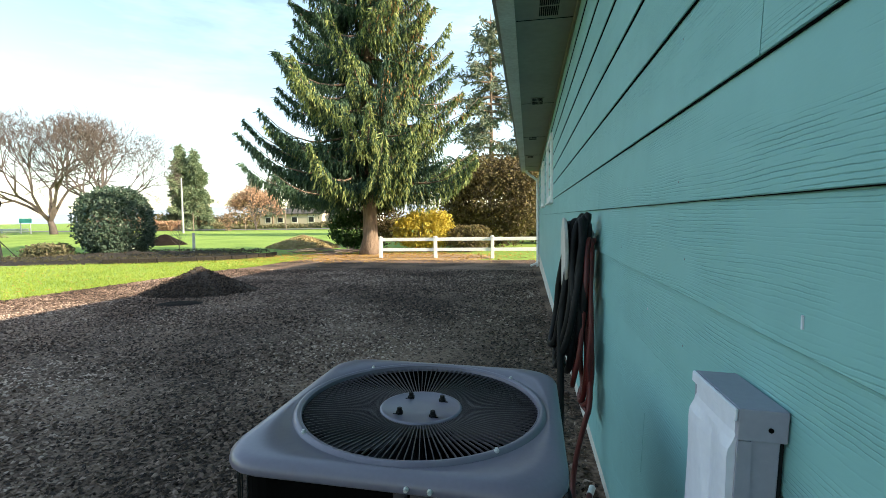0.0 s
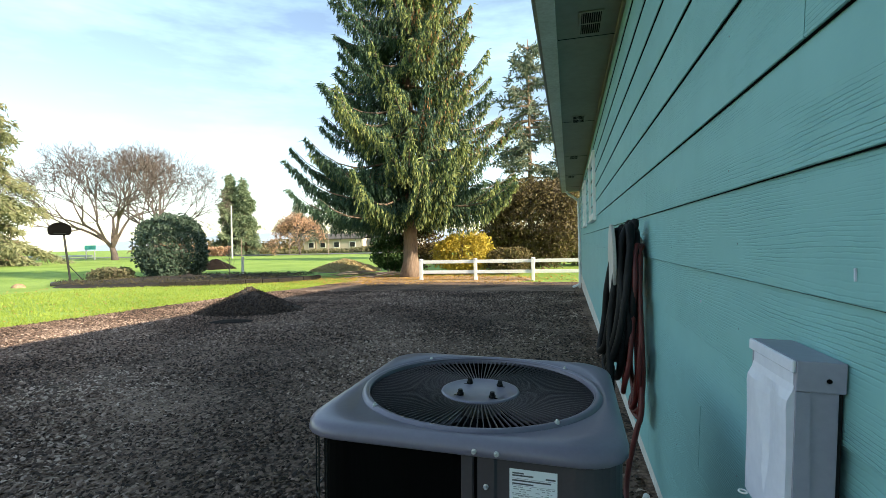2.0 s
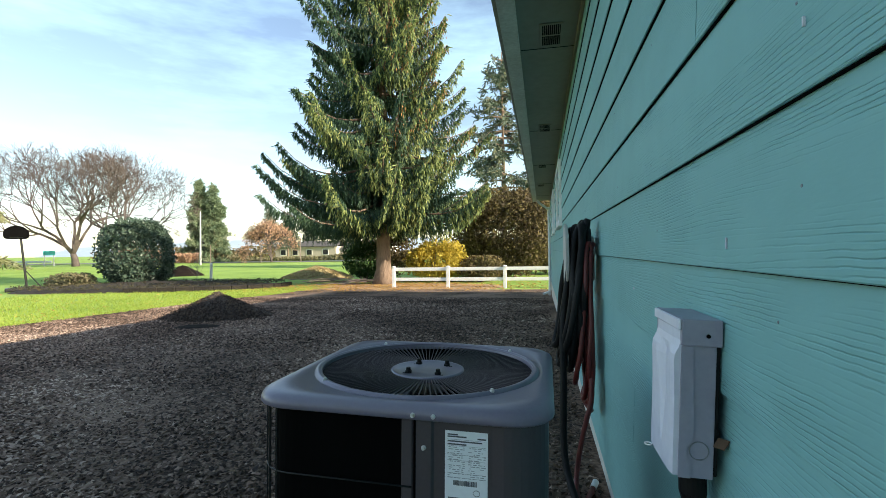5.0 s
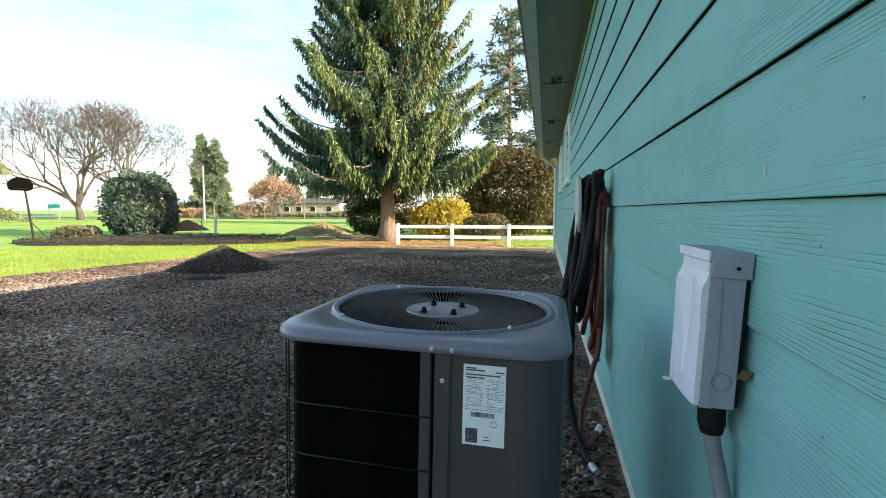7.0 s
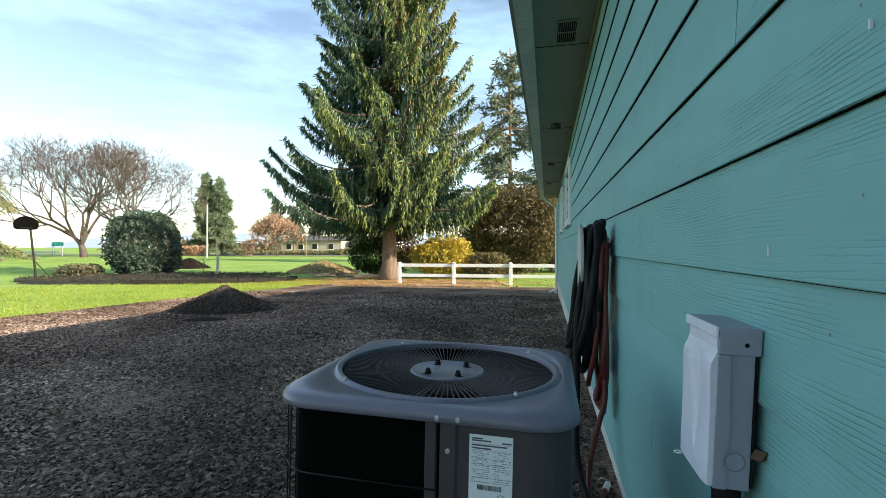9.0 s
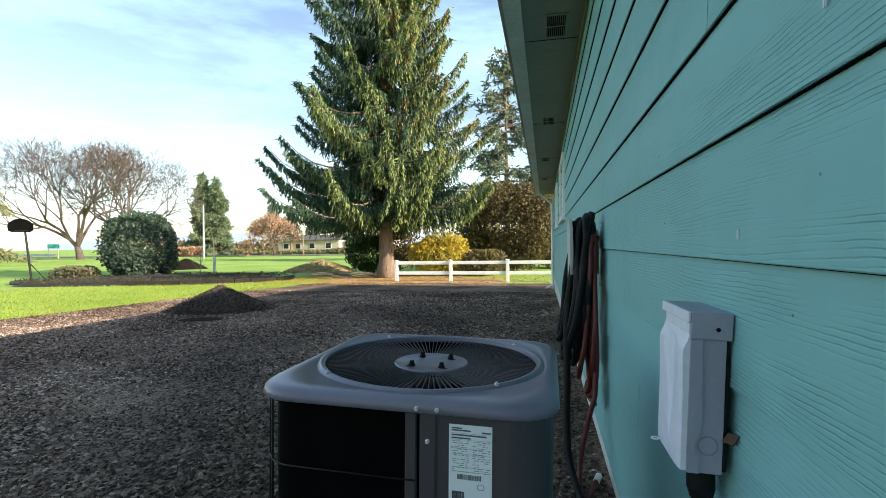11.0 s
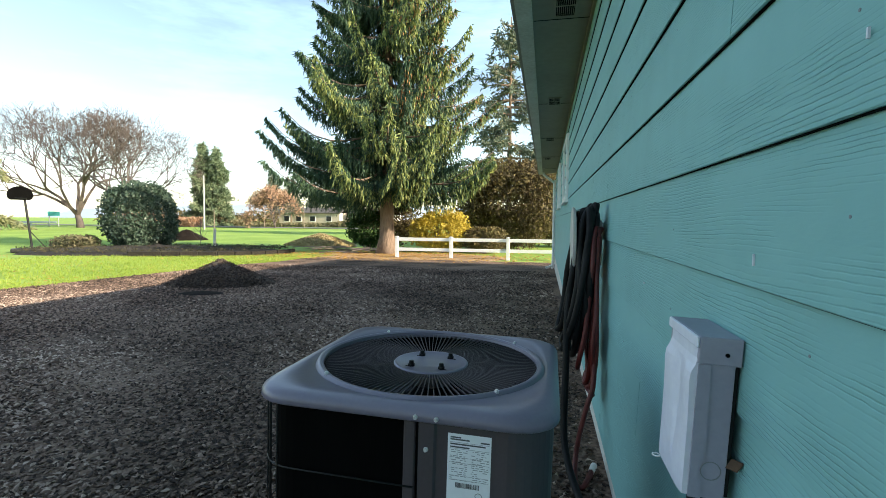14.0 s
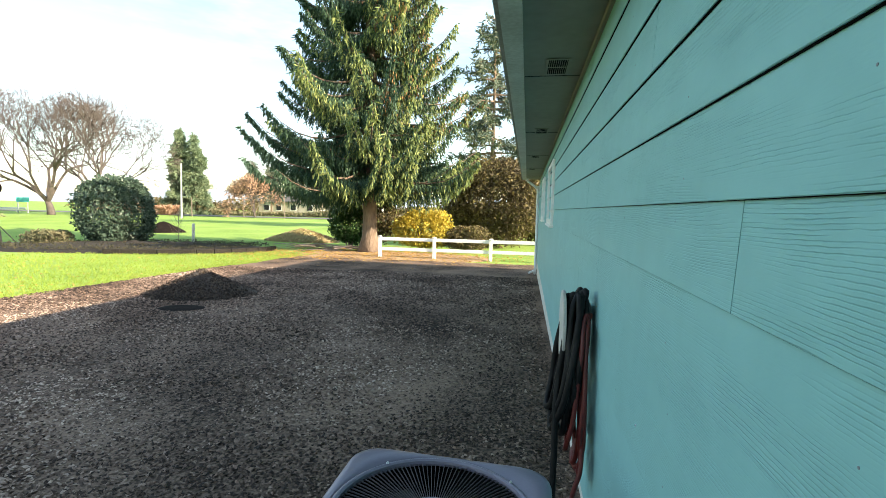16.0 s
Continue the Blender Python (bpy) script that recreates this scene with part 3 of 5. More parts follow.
# ---- trees and shrubs ----
def spruce(x, y, height, seed):
    """A tall spruce: tiers of sickle-shaped boughs from which curtains of branchlets hang."""
    rng = np.random.default_rng(seed)
    t = thing("spruce_tree", "tall green spruce with drooping sunlit boughs and brown cones", "tree", pose(x, y, fall(y)))
    trunk = [((0.03 * math.sin(z), 0.03 * math.cos(z * 0.7), z), max(0.03, 0.33 * (1 - z / height) ** 0.85 + 0.16 * math.exp(-z * 3))) for z in np.linspace(-0.15, height, 30)]
    v, f = tubes([trunk], 14)
    raw("trunk", v, f, BARK, t, "stout brown trunk", True)

    def reach(z):
        return float(np.interp(z, [2.4, 3.2, 4.4, 6.0, 8, 10, 12.5, 16, height], [5.2, 5.3, 5.2, 5.3, 4.9, 4.4, 3.8, 2.8, 0.2]))

    limbs, base, way, length, width, young = [], [], [], [], [], []
    cb, cw, cl, cs = [], [], [], []
    down = np.array([0, 0, -1.0])
    z = 3.3
    while z < height - 0.6:
        seen = z < 15.5
        n = 12 if z < 6 else 11 if seen else 6
        turn = rng.random() * 6.28
        for k in range(n):
            a = turn + 2 * math.pi * k / n + rng.normal() * 0.25
            far = reach(z) * (0.62 + 0.44 * rng.random())
            z0 = z + rng.normal() * 0.16
            out = np.array([math.cos(a), math.sin(a), 0.0])
            side = np.array([-out[1], out[0], 0.0])
            sag, lift, bend = 0.42 + 0.05 * rng.normal(), 0.50 + 0.07 * rng.normal(), rng.normal() * 0.08
            if z < 4.6:
                sag -= 0.06
            if z > 12:
                sag -= 0.15
            # Boughs that face the sun mostly get the painted sunlit needles.
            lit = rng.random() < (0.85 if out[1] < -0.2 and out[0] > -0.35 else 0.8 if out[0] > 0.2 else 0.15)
            coned = z > 6 and out[0] > 0.25 and rng.random() < 0.6

            def at(s):
                return out * far * s + side * bend * far * s * s + np.array([0, 0, z0 + far * (-sag * s + lift * s * s * s)])

            limbs.append([(at(s), 0.06 * (1 - s) + 0.008) for s in np.linspace(0, 1, 8)])
            steps = int(far * (17 if seen else 6))
            for j in range(steps):
                s = 0.10 + 0.90 * (j + rng.random()) / steps
                # twigs spread to both sides and hang their branchlets
                reach_side = 0.50 * math.sin(math.pi * min(1.0, 0.2 + 0.78 * s)) + 0.02
                p = at(s)
                for flank in (-1, 1):
                    tw = flank * reach_side * (0.15 + 0.85 * rng.random())
                    q = p + side * tw + out * 0.25 * abs(tw) + down * 0.35 * abs(tw)
                    hang = (0.26 + 0.56 * rng.random() ** 1.3) * (1.0 - 0.72 * max(0.0, s - 0.5) / 0.5)
                    lean = down + out * 0.22 + side * 0.16 * flank + 0.10 * rng.normal(size=3)
                    m = 5 + int(hang * (11 if seen else 4))
                    for i in range(m):
                        u = i / m
                        base.append(q + lean * hang * u + 0.02 * rng.normal(size=3))
                        way.append(lean + 0.30 * (1 - 0.5 * u) * rng.normal(size=3) * np.array([1, 1, 0.4]))
                        length.append(0.13 + 0.10 * rng.random())
                        width.append((0.019 + 0.012 * rng.random()) * (1.2 - 0.6 * u))
                        # young marks tip needles that take the painted sunlit colour
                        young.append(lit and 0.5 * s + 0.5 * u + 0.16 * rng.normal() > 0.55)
                    if coned and s > 0.5 and rng.random() < 0.35:
                        for i in range(3):
                            cb.append(q + rng.normal(size=3) * 0.10 + down * 0.1)
                            cw.append([0.05 * rng.normal(), 0.05 * rng.normal(), -1])
                            cl.append(0.15)
                            cs.append(0.026)
            for j in range(int(far * 16)):
                s = 0.2 + 0.8 * rng.random()
                base.append(at(s) + 0.03 * rng.normal(size=3))
                way.append(out * 0.8 + side * rng.choice([-1, 1]) * (0.3 + 0.9 * rng.random()) + down * (0.1 + 0.4 * rng.random()))
                length.append(0.25 + 0.2 * rng.random())
                width.append(0.020 + 0.012 * rng.random())
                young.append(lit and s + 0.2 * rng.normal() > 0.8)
        z += 0.7 if z < 5.2 else 1.08 if seen else 1.1
    v, f = tubes(limbs, 5)
    tagged(raw("branchwork", v, f, BARK, t, "", True), kind="stuff")
    young = np.array(young)
    base, way, length, width = (np.array(a) for a in (base, way, length, width))
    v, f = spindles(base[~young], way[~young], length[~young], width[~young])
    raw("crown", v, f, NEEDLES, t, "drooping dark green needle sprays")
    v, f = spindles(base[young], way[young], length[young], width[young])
    raw("sunlit_tips", v, f, SUNTIPS, t, "yellow-green young tips, sunlight painted into their colour")
    v, f = spindles(cb, cw, cl, cs)
    tagged(raw("cone_growth", v, f, CONES, t, "hanging brown cones"), kind="stuff")
    return t


def conifer(name, label, x, y, height, spread, mat, seed, density=1.0, first=0.04, droop=0.3, power=0.8, clump=0.5, tops=((0, 0, 1.0),)):
    """A conifer in the distance: trunk, limbs and tufts, thinner where density is low."""
    rng = np.random.default_rng(seed)
    t = thing(name, label, "tree", pose(x, y, fall(y)))
    limbs, base, way, length, width = [], [], [], [], []
    trunks = []
    for ox, oy, part_h in tops:
        h = height * part_h
        trunks.append([((ox, oy, z), max(0.04, 0.016 * height * (1 - z / h))) for z in np.linspace(-0.1, h, 8)])
        z = height * first
        while z < h - 0.2:
            r = spread * max(0.05, (1 - (z / h)) ** power) * (0.65 + 0.5 * rng.random())
            for a in rng.random(4) * 6.28:
                out = np.array([math.cos(a), math.sin(a), 0.0])
                rr = r * (0.6 + 0.55 * rng.random())
                end = out * rr + np.array([ox, oy, z - droop * rr])
                limbs.append([((ox, oy, z), 0.05 + 0.004 * height), (tuple((out * rr * 0.5 + np.array([ox, oy, z - droop * rr * 0.35]))), 0.04), (tuple(end), 0.015)])
                for j in range(int(max(3, 9 * rr * density))):
                    s = 0.25 + 0.75 * rng.random()
                    p = np.array([ox, oy, z]) * (1 - s) + end * s + rng.normal(size=3) * 0.28 * clump
                    for i in range(3):
                        base.append(p + rng.normal(size=3) * 0.12 * clump)
                        way.append(out * 0.6 + rng.normal(size=3) * 0.7 + np.array([0, 0, -droop * 1.5]))
                        length.append(clump * (0.6 + 0.7 * rng.random()))
                        width.append(clump * 0.13 * (0.6 + 0.6 * rng.random()))
            z += 0.028 * height + 0.1
    v, f = tubes(trunks, 8)
    raw("trunk", v, f, BARK, t, "", True)
    v, f = tubes(limbs, 4)
    tagged(raw("branchwork", v, f, BARK, t), kind="stuff")
    v, f = spindles(base, way, length, width)
    raw("crown", v, f, mat, t)
    return t


def bare_tree(label, x, y, height, seed, leaf=None):
    """A leafless tree, forked from low down, each limb parting again and again."""
    rng = np.random.default_rng(seed)
    t = thing("bare_tree", label, "tree", pose(x, y, fall(y)))
    paths, tips = [], []

    def grow(p, way, r, long, level):
        pts, q, w = [(tuple(p), r)], np.array(p, float), np.array(way, float)
        n = 3
        for k in range(n):
            w = w + rng.normal(size=3) * 0.13 + np.array([0, 0, 0.06 if level > 1 else 0.02])
            w /= np.linalg.norm(w)
            q = q + w * long / n
            pts.append((tuple(q), r * (1 - 0.32 * (k + 1) / n)))
        paths.append(pts)
        if level >= 6:
            tips.append(q)
            return
        kids = 6 if level == 0 else 4 if level in (2, 4, 5) else 3
        for k in range(kids):
            turn = rng.normal(size=3)
            turn -= w * turn.dot(w)
            turn /= np.linalg.norm(turn)
            open_ = 0.30 + 0.38 * rng.random() if level < 4 else 0.4 + 0.5 * rng.random()
            if level == 0:
                a = 2 * math.pi * (k + 0.5 * rng.random()) / kids
                turn, open_ = np.array([math.cos(a), math.sin(a), 0.0]), 0.32 + 0.35 * rng.random()
            new_way = w * (1 - 0.25 * open_) + turn * open_
            grow(q, new_way / np.linalg.norm(new_way), max(0.021, r * (0.48 + 0.15 * rng.random())), height * 0.235 if level == 0 else long * (0.68 + 0.18 * rng.random()), level + 1)

    grow((0, 0, -0.2), (0.03, 0, 1), height * 0.026, height * 0.10, 0)
    v, f = tubes(paths[:1], 10)
    raw("trunk", v, f, BAREBARK, t, "", True)
    v, f = tubes(paths[1:], 3)
    tagged(raw("branchwork", v, f, BAREBARK, t), kind="stuff")
    if leaf is not None:
        c = np.array(tips)[rng.integers(0, len(tips), 5500)] + rng.normal(size=(5500, 3)) * 0.35
        v, f = leaves(c, 0.12 + 0.1 * rng.random(5500), rng)
        raw("foliage", v, f, leaf, t)
    return t


def shrub(name, label, x, y, size, mat, n, leaf, seed, category="shrub", lumps=9, hollow=0.55, top=0.8, stems=True, up=0.3):
    """A shrub: stems from the ground and a lumpy crown of single leaves."""
    rng = np.random.default_rng(seed)
    t = thing(name, label, category, pose(x, y, fall(y)))
    sx, sy, sz = size
    way = rng.normal(size=(n, 3))
    way /= np.linalg.norm(way, axis=1, keepdims=True)
    r = (hollow + (1 - hollow) * rng.random(n)) * (1 + 0.06 * rng.normal(size=n))
    lump = rng.normal(size=(lumps, 3))
    lump /= np.linalg.norm(lump, axis=1, keepdims=True)
    near = (way @ lump.T).max(1)
    r *= 0.80 + 0.26 * np.clip((near - 0.6) / 0.4, 0, 1)
    c = way * r[:, None]
    c = np.sign(c) * np.abs(c) ** top
    c = c * np.array([sx / 2, sy / 2, sz / 2]) + np.array([0, 0, sz / 2])
    c = c[c[:, 2] > 0.02]
    v, f = leaves(c, leaf * (0.6 + 0.8 * rng.random(len(c))), rng, up)
    raw("foliage", v, f, mat, t)
    if stems:
        paths = []
        for k in range(14):
            a = rng.random() * 6.28
            end = np.array([math.cos(a) * sx * 0.35 * rng.random(), math.sin(a) * sy * 0.35 * rng.random(), sz * (0.55 + 0.35 * rng.random())])
            paths.append([((0.1 * math.cos(a), 0.1 * math.sin(a), -0.05), 0.03), (tuple(end * 0.5 + rng.normal(size=3) * 0.08), 0.02), (tuple(end), 0.008)])
        v, f = tubes(paths, 5)
        raw("stems", v, f, TWIG, t)
    return t


spruce(-7.15, 20.8, 25.0, 3)
shrub("round_shrub", "large clipped evergreen shrub with glossy dark leaves", -18.45, 19.0, (2.95, 2.9, 3.45), LAUREL, 16000, 0.07, 21, top=0.78, hollow=0.72)
shrub("low_shrub", "low dry grey-green shrub at the edge of the bed", -20.6, 17.6, (2.2, 1.2, 0.75), HEATH, 2600, 0.06, 22, lumps=12)
shrub("yellow_shrub", "shrub with bright yellow autumn leaves", -4.9, 22.2, (2.9, 1.9, 2.0), YELLOW, 8000, 0.07, 23)
shrub("russet_shrub", "spreading shrub with russet brown leaves", -2.9, 22.3, (2.2, 1.6, 1.35), RUSSET, 4200, 0.06, 24, hollow=0.4)
shrub("brown_shrub", "large dense shrub turning brown and olive", -2.0, 26.5, (5.8, 5.0, 5.0), RUSSET, 30000, 0.085, 25, hollow=0.5, lumps=16)
shrub("brown_shrub", "large dense shrub turning brown and olive", 1.2, 29.5, (5.0, 4.0, 4.6), RUSSET, 16000, 0.09, 26, hollow=0.5, lumps=14)
shrub("brown_shrub", "twiggy brown shrub behind the spruce trunk", -7.6, 23.6, (2.8, 2.2, 3.2), RUSSET, 5000, 0.07, 27, hollow=0.3)
shrub("dark_shrub", "dark green shrub beside the spruce trunk", -9.0, 23.2, (2.0, 1.8, 2.2), DARKLEAF, 4500, 0.07, 28)
conifer("pine_tree", "tall open pine with bluish needles", -3.2, 45.0, 20.0, 4.4, PINE, 31, density=1.25, first=0.2, droop=0.1, power=0.32, clump=0.55)
conifer("pine_tree", "tall open pine behind the house corner", 1.6, 47.0, 18.0, 4.2, PINE, 32, density=1.1, first=0.16, droop=0.1, power=0.32, clump=0.55)
conifer("cedar_tree", "tall pale green cedar with hanging boughs", -64.5, 40.0, 26.0, 8.0, GREYCEDAR, 33, density=1.3, first=0.02, droop=0.45, power=0.75, clump=0.8)
conifer("cedar_tree", "dense twin-topped dark green cedar", -66.5, 85.0, 16.5, 3.3, CEDAR, 34, density=2.4, first=0.03, droop=0.25, power=0.55, clump=0.8, tops=((0, 0, 1.0), (3.2, 0, 0.93)))
for x, y, h, s in ((-60.0, 100.0, 12.0, 36), (-53.5, 96.0, 10.5, 37), (-56.0, 112.0, 9.0, 38)):
    conifer("pine_tree", "thin pine in the distance", x, y, h, 3.0, PINE, s, density=0.8, first=0.3, droop=0.1, power=0.5, clump=0.8)
bare_tree("wide leafless tree beside the road", -69.4, 61.0, 21.5, 41)
bare_tree("wide leafless tree beside the road", -65.0, 63.5, 20.5, 44)
bare_tree("small tree with orange autumn leaves", -45.0, 75.0, 7.6, 43, ORANGE)


# ---- garden and yard ----
heap("gravel_heap", -6.38, 8.22, 1.0, 0.95, 0.50, HEAPGRAVEL, "heap of dark crushed gravel on the yard", "heap", 0.16, 0.9, 2.0)
heap("dark_patch", -5.72, 6.78, 0.42, 0.30, 0.028, BLACKSOIL, "dark patch of soil in the gravel", "patch", 0.3, 4.0, 5.0)
heap("planting_bed", -16.6, 18.0, 5.6, 2.5, 0.28, SOIL, "planting bed of dark soil", "bed", 0.6, 3.0, 7.0, radians(22))
heap("leaf_pile", -12.9, 26.0, 2.1, 1.3, 0.62, LEAFLITTER, "low pile of tan clippings on the lawn", "pile", 0.25, 1.1, 9.0)
heap("soil_heap", -25.2, 30.0, 1.5, 1.2, 0.75, BLACKSOIL, "heap of dark soil on the lawn", "heap", 0.25, 1.2, 11.0)
heap("leaf_carpet", -5.6, 19.3, 4.4, 1.9, 0.012, LEAFLITTER, "carpet of brown fallen leaves under the spruce", "leaves", 0.3, 6.0, 13.0)


def scatter(name, label, n, spread, size, mat, seed, lift=0.012):
    rng = np.random.default_rng(seed)
    x, y = spread(rng, n)
    c = np.stack([x, y, np.array([fall(t) for t in y]) + lift], 1)
    v, f = leaves(c, size * (0.6 + 0.8 * rng.random(n)), rng, 0.0)
    v = v.reshape(-1, 4, 3)
    v[:, :, 2] = c[:, None, 2] + (v[:, :, 2] - c[:, None, 2]) * 0.3
    return tagged(raw(name, v.reshape(-1, 3), f, mat), label, "leaves", kind="stuff")


scatter("fallen_leaves", "scattered brown and yellow fallen leaves", 5000, lambda g, n: (-6.5 + 3.3 * g.normal(size=n), 19.6 + 1.6 * g.normal(size=n)), 0.06, FALLEN, 51)
scatter("lawn_leaves", "fallen leaves on the lawn", 1800, lambda g, n: (-9.3 - 11 * g.random(n) ** 1.3, 4 + 18 * g.random(n)), 0.045, FALLEN, 52, -0.005)
scatter("wall_litter", "dry leaves and debris along the wall", 900, lambda g, n: (-0.03 - 0.22 * g.random(n) ** 1.5, 0.9 + 7 * g.random(n) ** 1.3), 0.022, leafage("wall_debris", [(0.03, 0.022, 0.017), (0.08, 0.05, 0.032), (0.16, 0.10, 0.06)], 0.0), 53, 0.022)


rng0 = np.random.default_rng(57)
a0, r0 = rng0.random(5000) * 6.283, np.sqrt(rng0.random(5000))
c0 = np.stack([-16.6 + 5.4 * r0 * np.cos(a0) * 0.927 - 2.4 * r0 * np.sin(a0) * 0.375, 18.0 + 5.4 * r0 * np.cos(a0) * 0.375 + 2.4 * r0 * np.sin(a0) * 0.927, 0.20 + 0.12 * rng0.random(5000) ** 2], 1)
v, f = leaves(c0, 0.025 + 0.03 * rng0.random(5000), rng0, 0.5)
tagged(raw("bed_plants", v, f, leafage("withered_bed_plants", [(0.02, 0.02, 0.01), (0.05, 0.05, 0.025), (0.11, 0.08, 0.04)], 0.1)), "low withered dark plants in the bed", "plants", kind="stuff")
a0, r0 = rng0.random(3000) * 6.283, rng0.random(3000) ** 0.6
c0 = np.stack([-12.9 + 2.2 * r0 * np.cos(a0), 26.0 + 1.4 * r0 * np.sin(a0), 0.66 * (1 - r0 ** 1.1) + 0.02], 1)
v, f = leaves(c0, 0.05 + 0.07 * rng0.random(3000), rng0, 0.0)
tagged(raw("pile_clippings", v, f, leafage("tan_clippings", [(0.30, 0.22, 0.11), (0.46, 0.37, 0.20), (0.26, 0.28, 0.11)], 0.1)), "loose tan clippings on the pile", "clippings", kind="stuff")
a0, r0 = rng0.random(5000) * 6.283, rng0.random(5000) ** 0.55
x0, y0 = -6.38 + 1.05 * r0 * np.cos(a0), 8.22 + 1.0 * r0 * np.sin(a0)
c0 = np.stack([x0, y0, np.array([fall(t) for t in y0]) + 0.50 * (1 - r0 ** 0.9) + 0.005], 1)
v, f = spindles(c0 - 0.012, rng0.normal(size=(5000, 3)), 0.03 + 0.03 * rng0.random(5000), 0.014 + 0.012 * rng0.random(5000))
tagged(raw("heap_stones", v, f, HEAPSTONES), "loose stones on the gravel heap", "gravel", kind="stuff")


def grass_tufts():
    """Single blades on the strip of lawn nearest to the yard."""
    rng = np.random.default_rng(61)
    n = 28000
    y = 2 + 17 * rng.random(n)
    x = np.array([gravel_edge(t) for t in y]) + 0.15 - 9 * rng.random(n) ** 1.6
    b = np.stack([x, y, np.array([fall(t) for t in y]) - 0.03], 1)
    w = rng.normal(size=(n, 3)) * 0.5 + np.array([0, 0, 1.0])
    v, f = spindles(b, w, 0.05 + 0.05 * rng.random(n), 0.006 + 0.004 * rng.random(n))
    return tagged(raw("grass", v, f, leafage("grass_blades", [(0.15, 0.24, 0.03), (0.25, 0.35, 0.05), (0.38, 0.45, 0.09)], 0.3)), "short green grass blades", "grass", kind="stuff")


grass_tufts()

edging = thing("bed_edging", "dark weathered timber edging round the bed", "edging")
curve = smooth_line([(-15.9, 15.6, 0), (-14.2, 16.3, 0), (-12.6, 17.5, 0), (-11.6, 19.0, 0), (-11.35, 20.1, 0)], 3)
for p, q in zip(curve, curve[1:]):
    d = (q - p).to_2d()
    bm = box(-d.length / 2 + 0.01, d.length / 2 - 0.01, -0.07, 0.07, 0.0, 0.20, 0.015)
    bmesh.ops.transform(bm, matrix=pose((p.x + q.x) / 2, (p.y + q.y) / 2, fall((p.y + q.y) / 2) - 0.03, 0, 0, math.degrees(math.atan2(d.y, d.x))), verts=bm.verts)
    part("timber", bm, SOIL, edging)

hoop = thing("basketball_hoop", "portable basketball hoop with a dark fan-shaped board", "basketball hoop", pose(-22.0, 16.75, fall(16.75), 0, 0, 52))
part("base", box(-0.65, 0.65, -0.45, 0.45, -0.02, 0.15, 0.05, 2), WIRE, hoop)
part("pole", cyl((0.06, 0, 0.1), (-0.12, 0, 2.3), 0.045, 0.04, 10), WIRE, hoop)
bm = bmesh.new()
ring = [(-0.26 + 0.43 * math.cos(a), 0.36 * math.sin(a)) for a in np.linspace(0, math.pi, 17)] + [(-0.66, -0.16), (-0.57, -0.22), (0.05, -0.22), (0.14, -0.16)]
va, vb = [bm.verts.new((x, -0.10, 2.45 + z)) for x, z in ring], [bm.verts.new((x, -0.06, 2.45 + z)) for x, z in ring]
bm.faces.new(va)
bm.faces.new(list(reversed(vb)))
for i in range(len(ring)):
    bm.faces.new((va[i], vb[i], vb[(i + 1) % len(ring)], va[(i + 1) % len(ring)]))
bmesh.ops.recalc_face_normals(bm, faces=bm.faces)
part("backboard", bm, DARK, hoop, "dark fan-shaped backboard")
v, f = tubes([[((-0.26 + 0.2 * math.cos(a), -0.30 + 0.2 * math.sin(a), 2.30), 0.010) for a in np.linspace(0, 6.283, 20)]], 6)
raw("rim", v, f, WIRE, hoop)
v, f = tubes([[((0, 0.0, 0.9), 0.02), ((0.55, 0.0, 0.12), 0.02)]], 6)
raw("brace", v, f, WIRE, hoop)

heap("pale_stone", -22.6, 15.1, 0.3, 0.22, 0.16, LEAFLITTER, "tan rounded stone on the lawn", "stone", 0.15, 2.5, 3.0)
stake = thing("garden_stake", "weathered wooden stake in the bed", "stake", pose(-16.3, 21.2, 0.08, 0, 2, 0))
part("post", box(-0.06, 0.06, -0.04, 0.04, -0.08, 0.95, 0.01), TRIM, stake)
sap = thing("sapling", "bare young sapling in the bed", "tree", pose(-17.1, 21.2, 0.08))
rng = np.random.default_rng(71)
paths = [[((0, 0, -0.05), 0.02), ((0.03, 0, 0.8), 0.015), ((0.0, 0.02, 1.7), 0.006)]]
for k in range(14):
    a, z = rng.random() * 6.28, 0.25 + 1.1 * rng.random()
    paths.append([((0.02, 0, z), 0.009), ((0.25 * math.cos(a), 0.25 * math.sin(a), z + 0.25), 0.006), ((0.42 * math.cos(a), 0.42 * math.sin(a), z + 0.6), 0.003)])
v, f = tubes(paths, 5)
tagged(raw("branchwork", v, f, TWIG, sap), kind="stuff")
brush = thing("brush_pile", "small pile of cut branches beside the spruce trunk", "branches", pose(-9.3, 20.6, 0.0))
paths = []
for k in range(40):
    x, y, z, a = 0.9 * rng.normal(), 0.35 * rng.normal(), 0.03 + 0.22 * rng.random(), rng.normal() * 0.5
    l = 0.3 + 0.5 * rng.random()
    paths.append([((x - l * math.cos(a), y - l * math.sin(a), z), 0.02), ((x, y, z + 0.05), 0.018), ((x + l * math.cos(a), y + l * math.sin(a), z), 0.012)])
v, f = tubes(paths, 5)
tagged(raw("brushwood", v, f, TWIG, brush), kind="stuff")

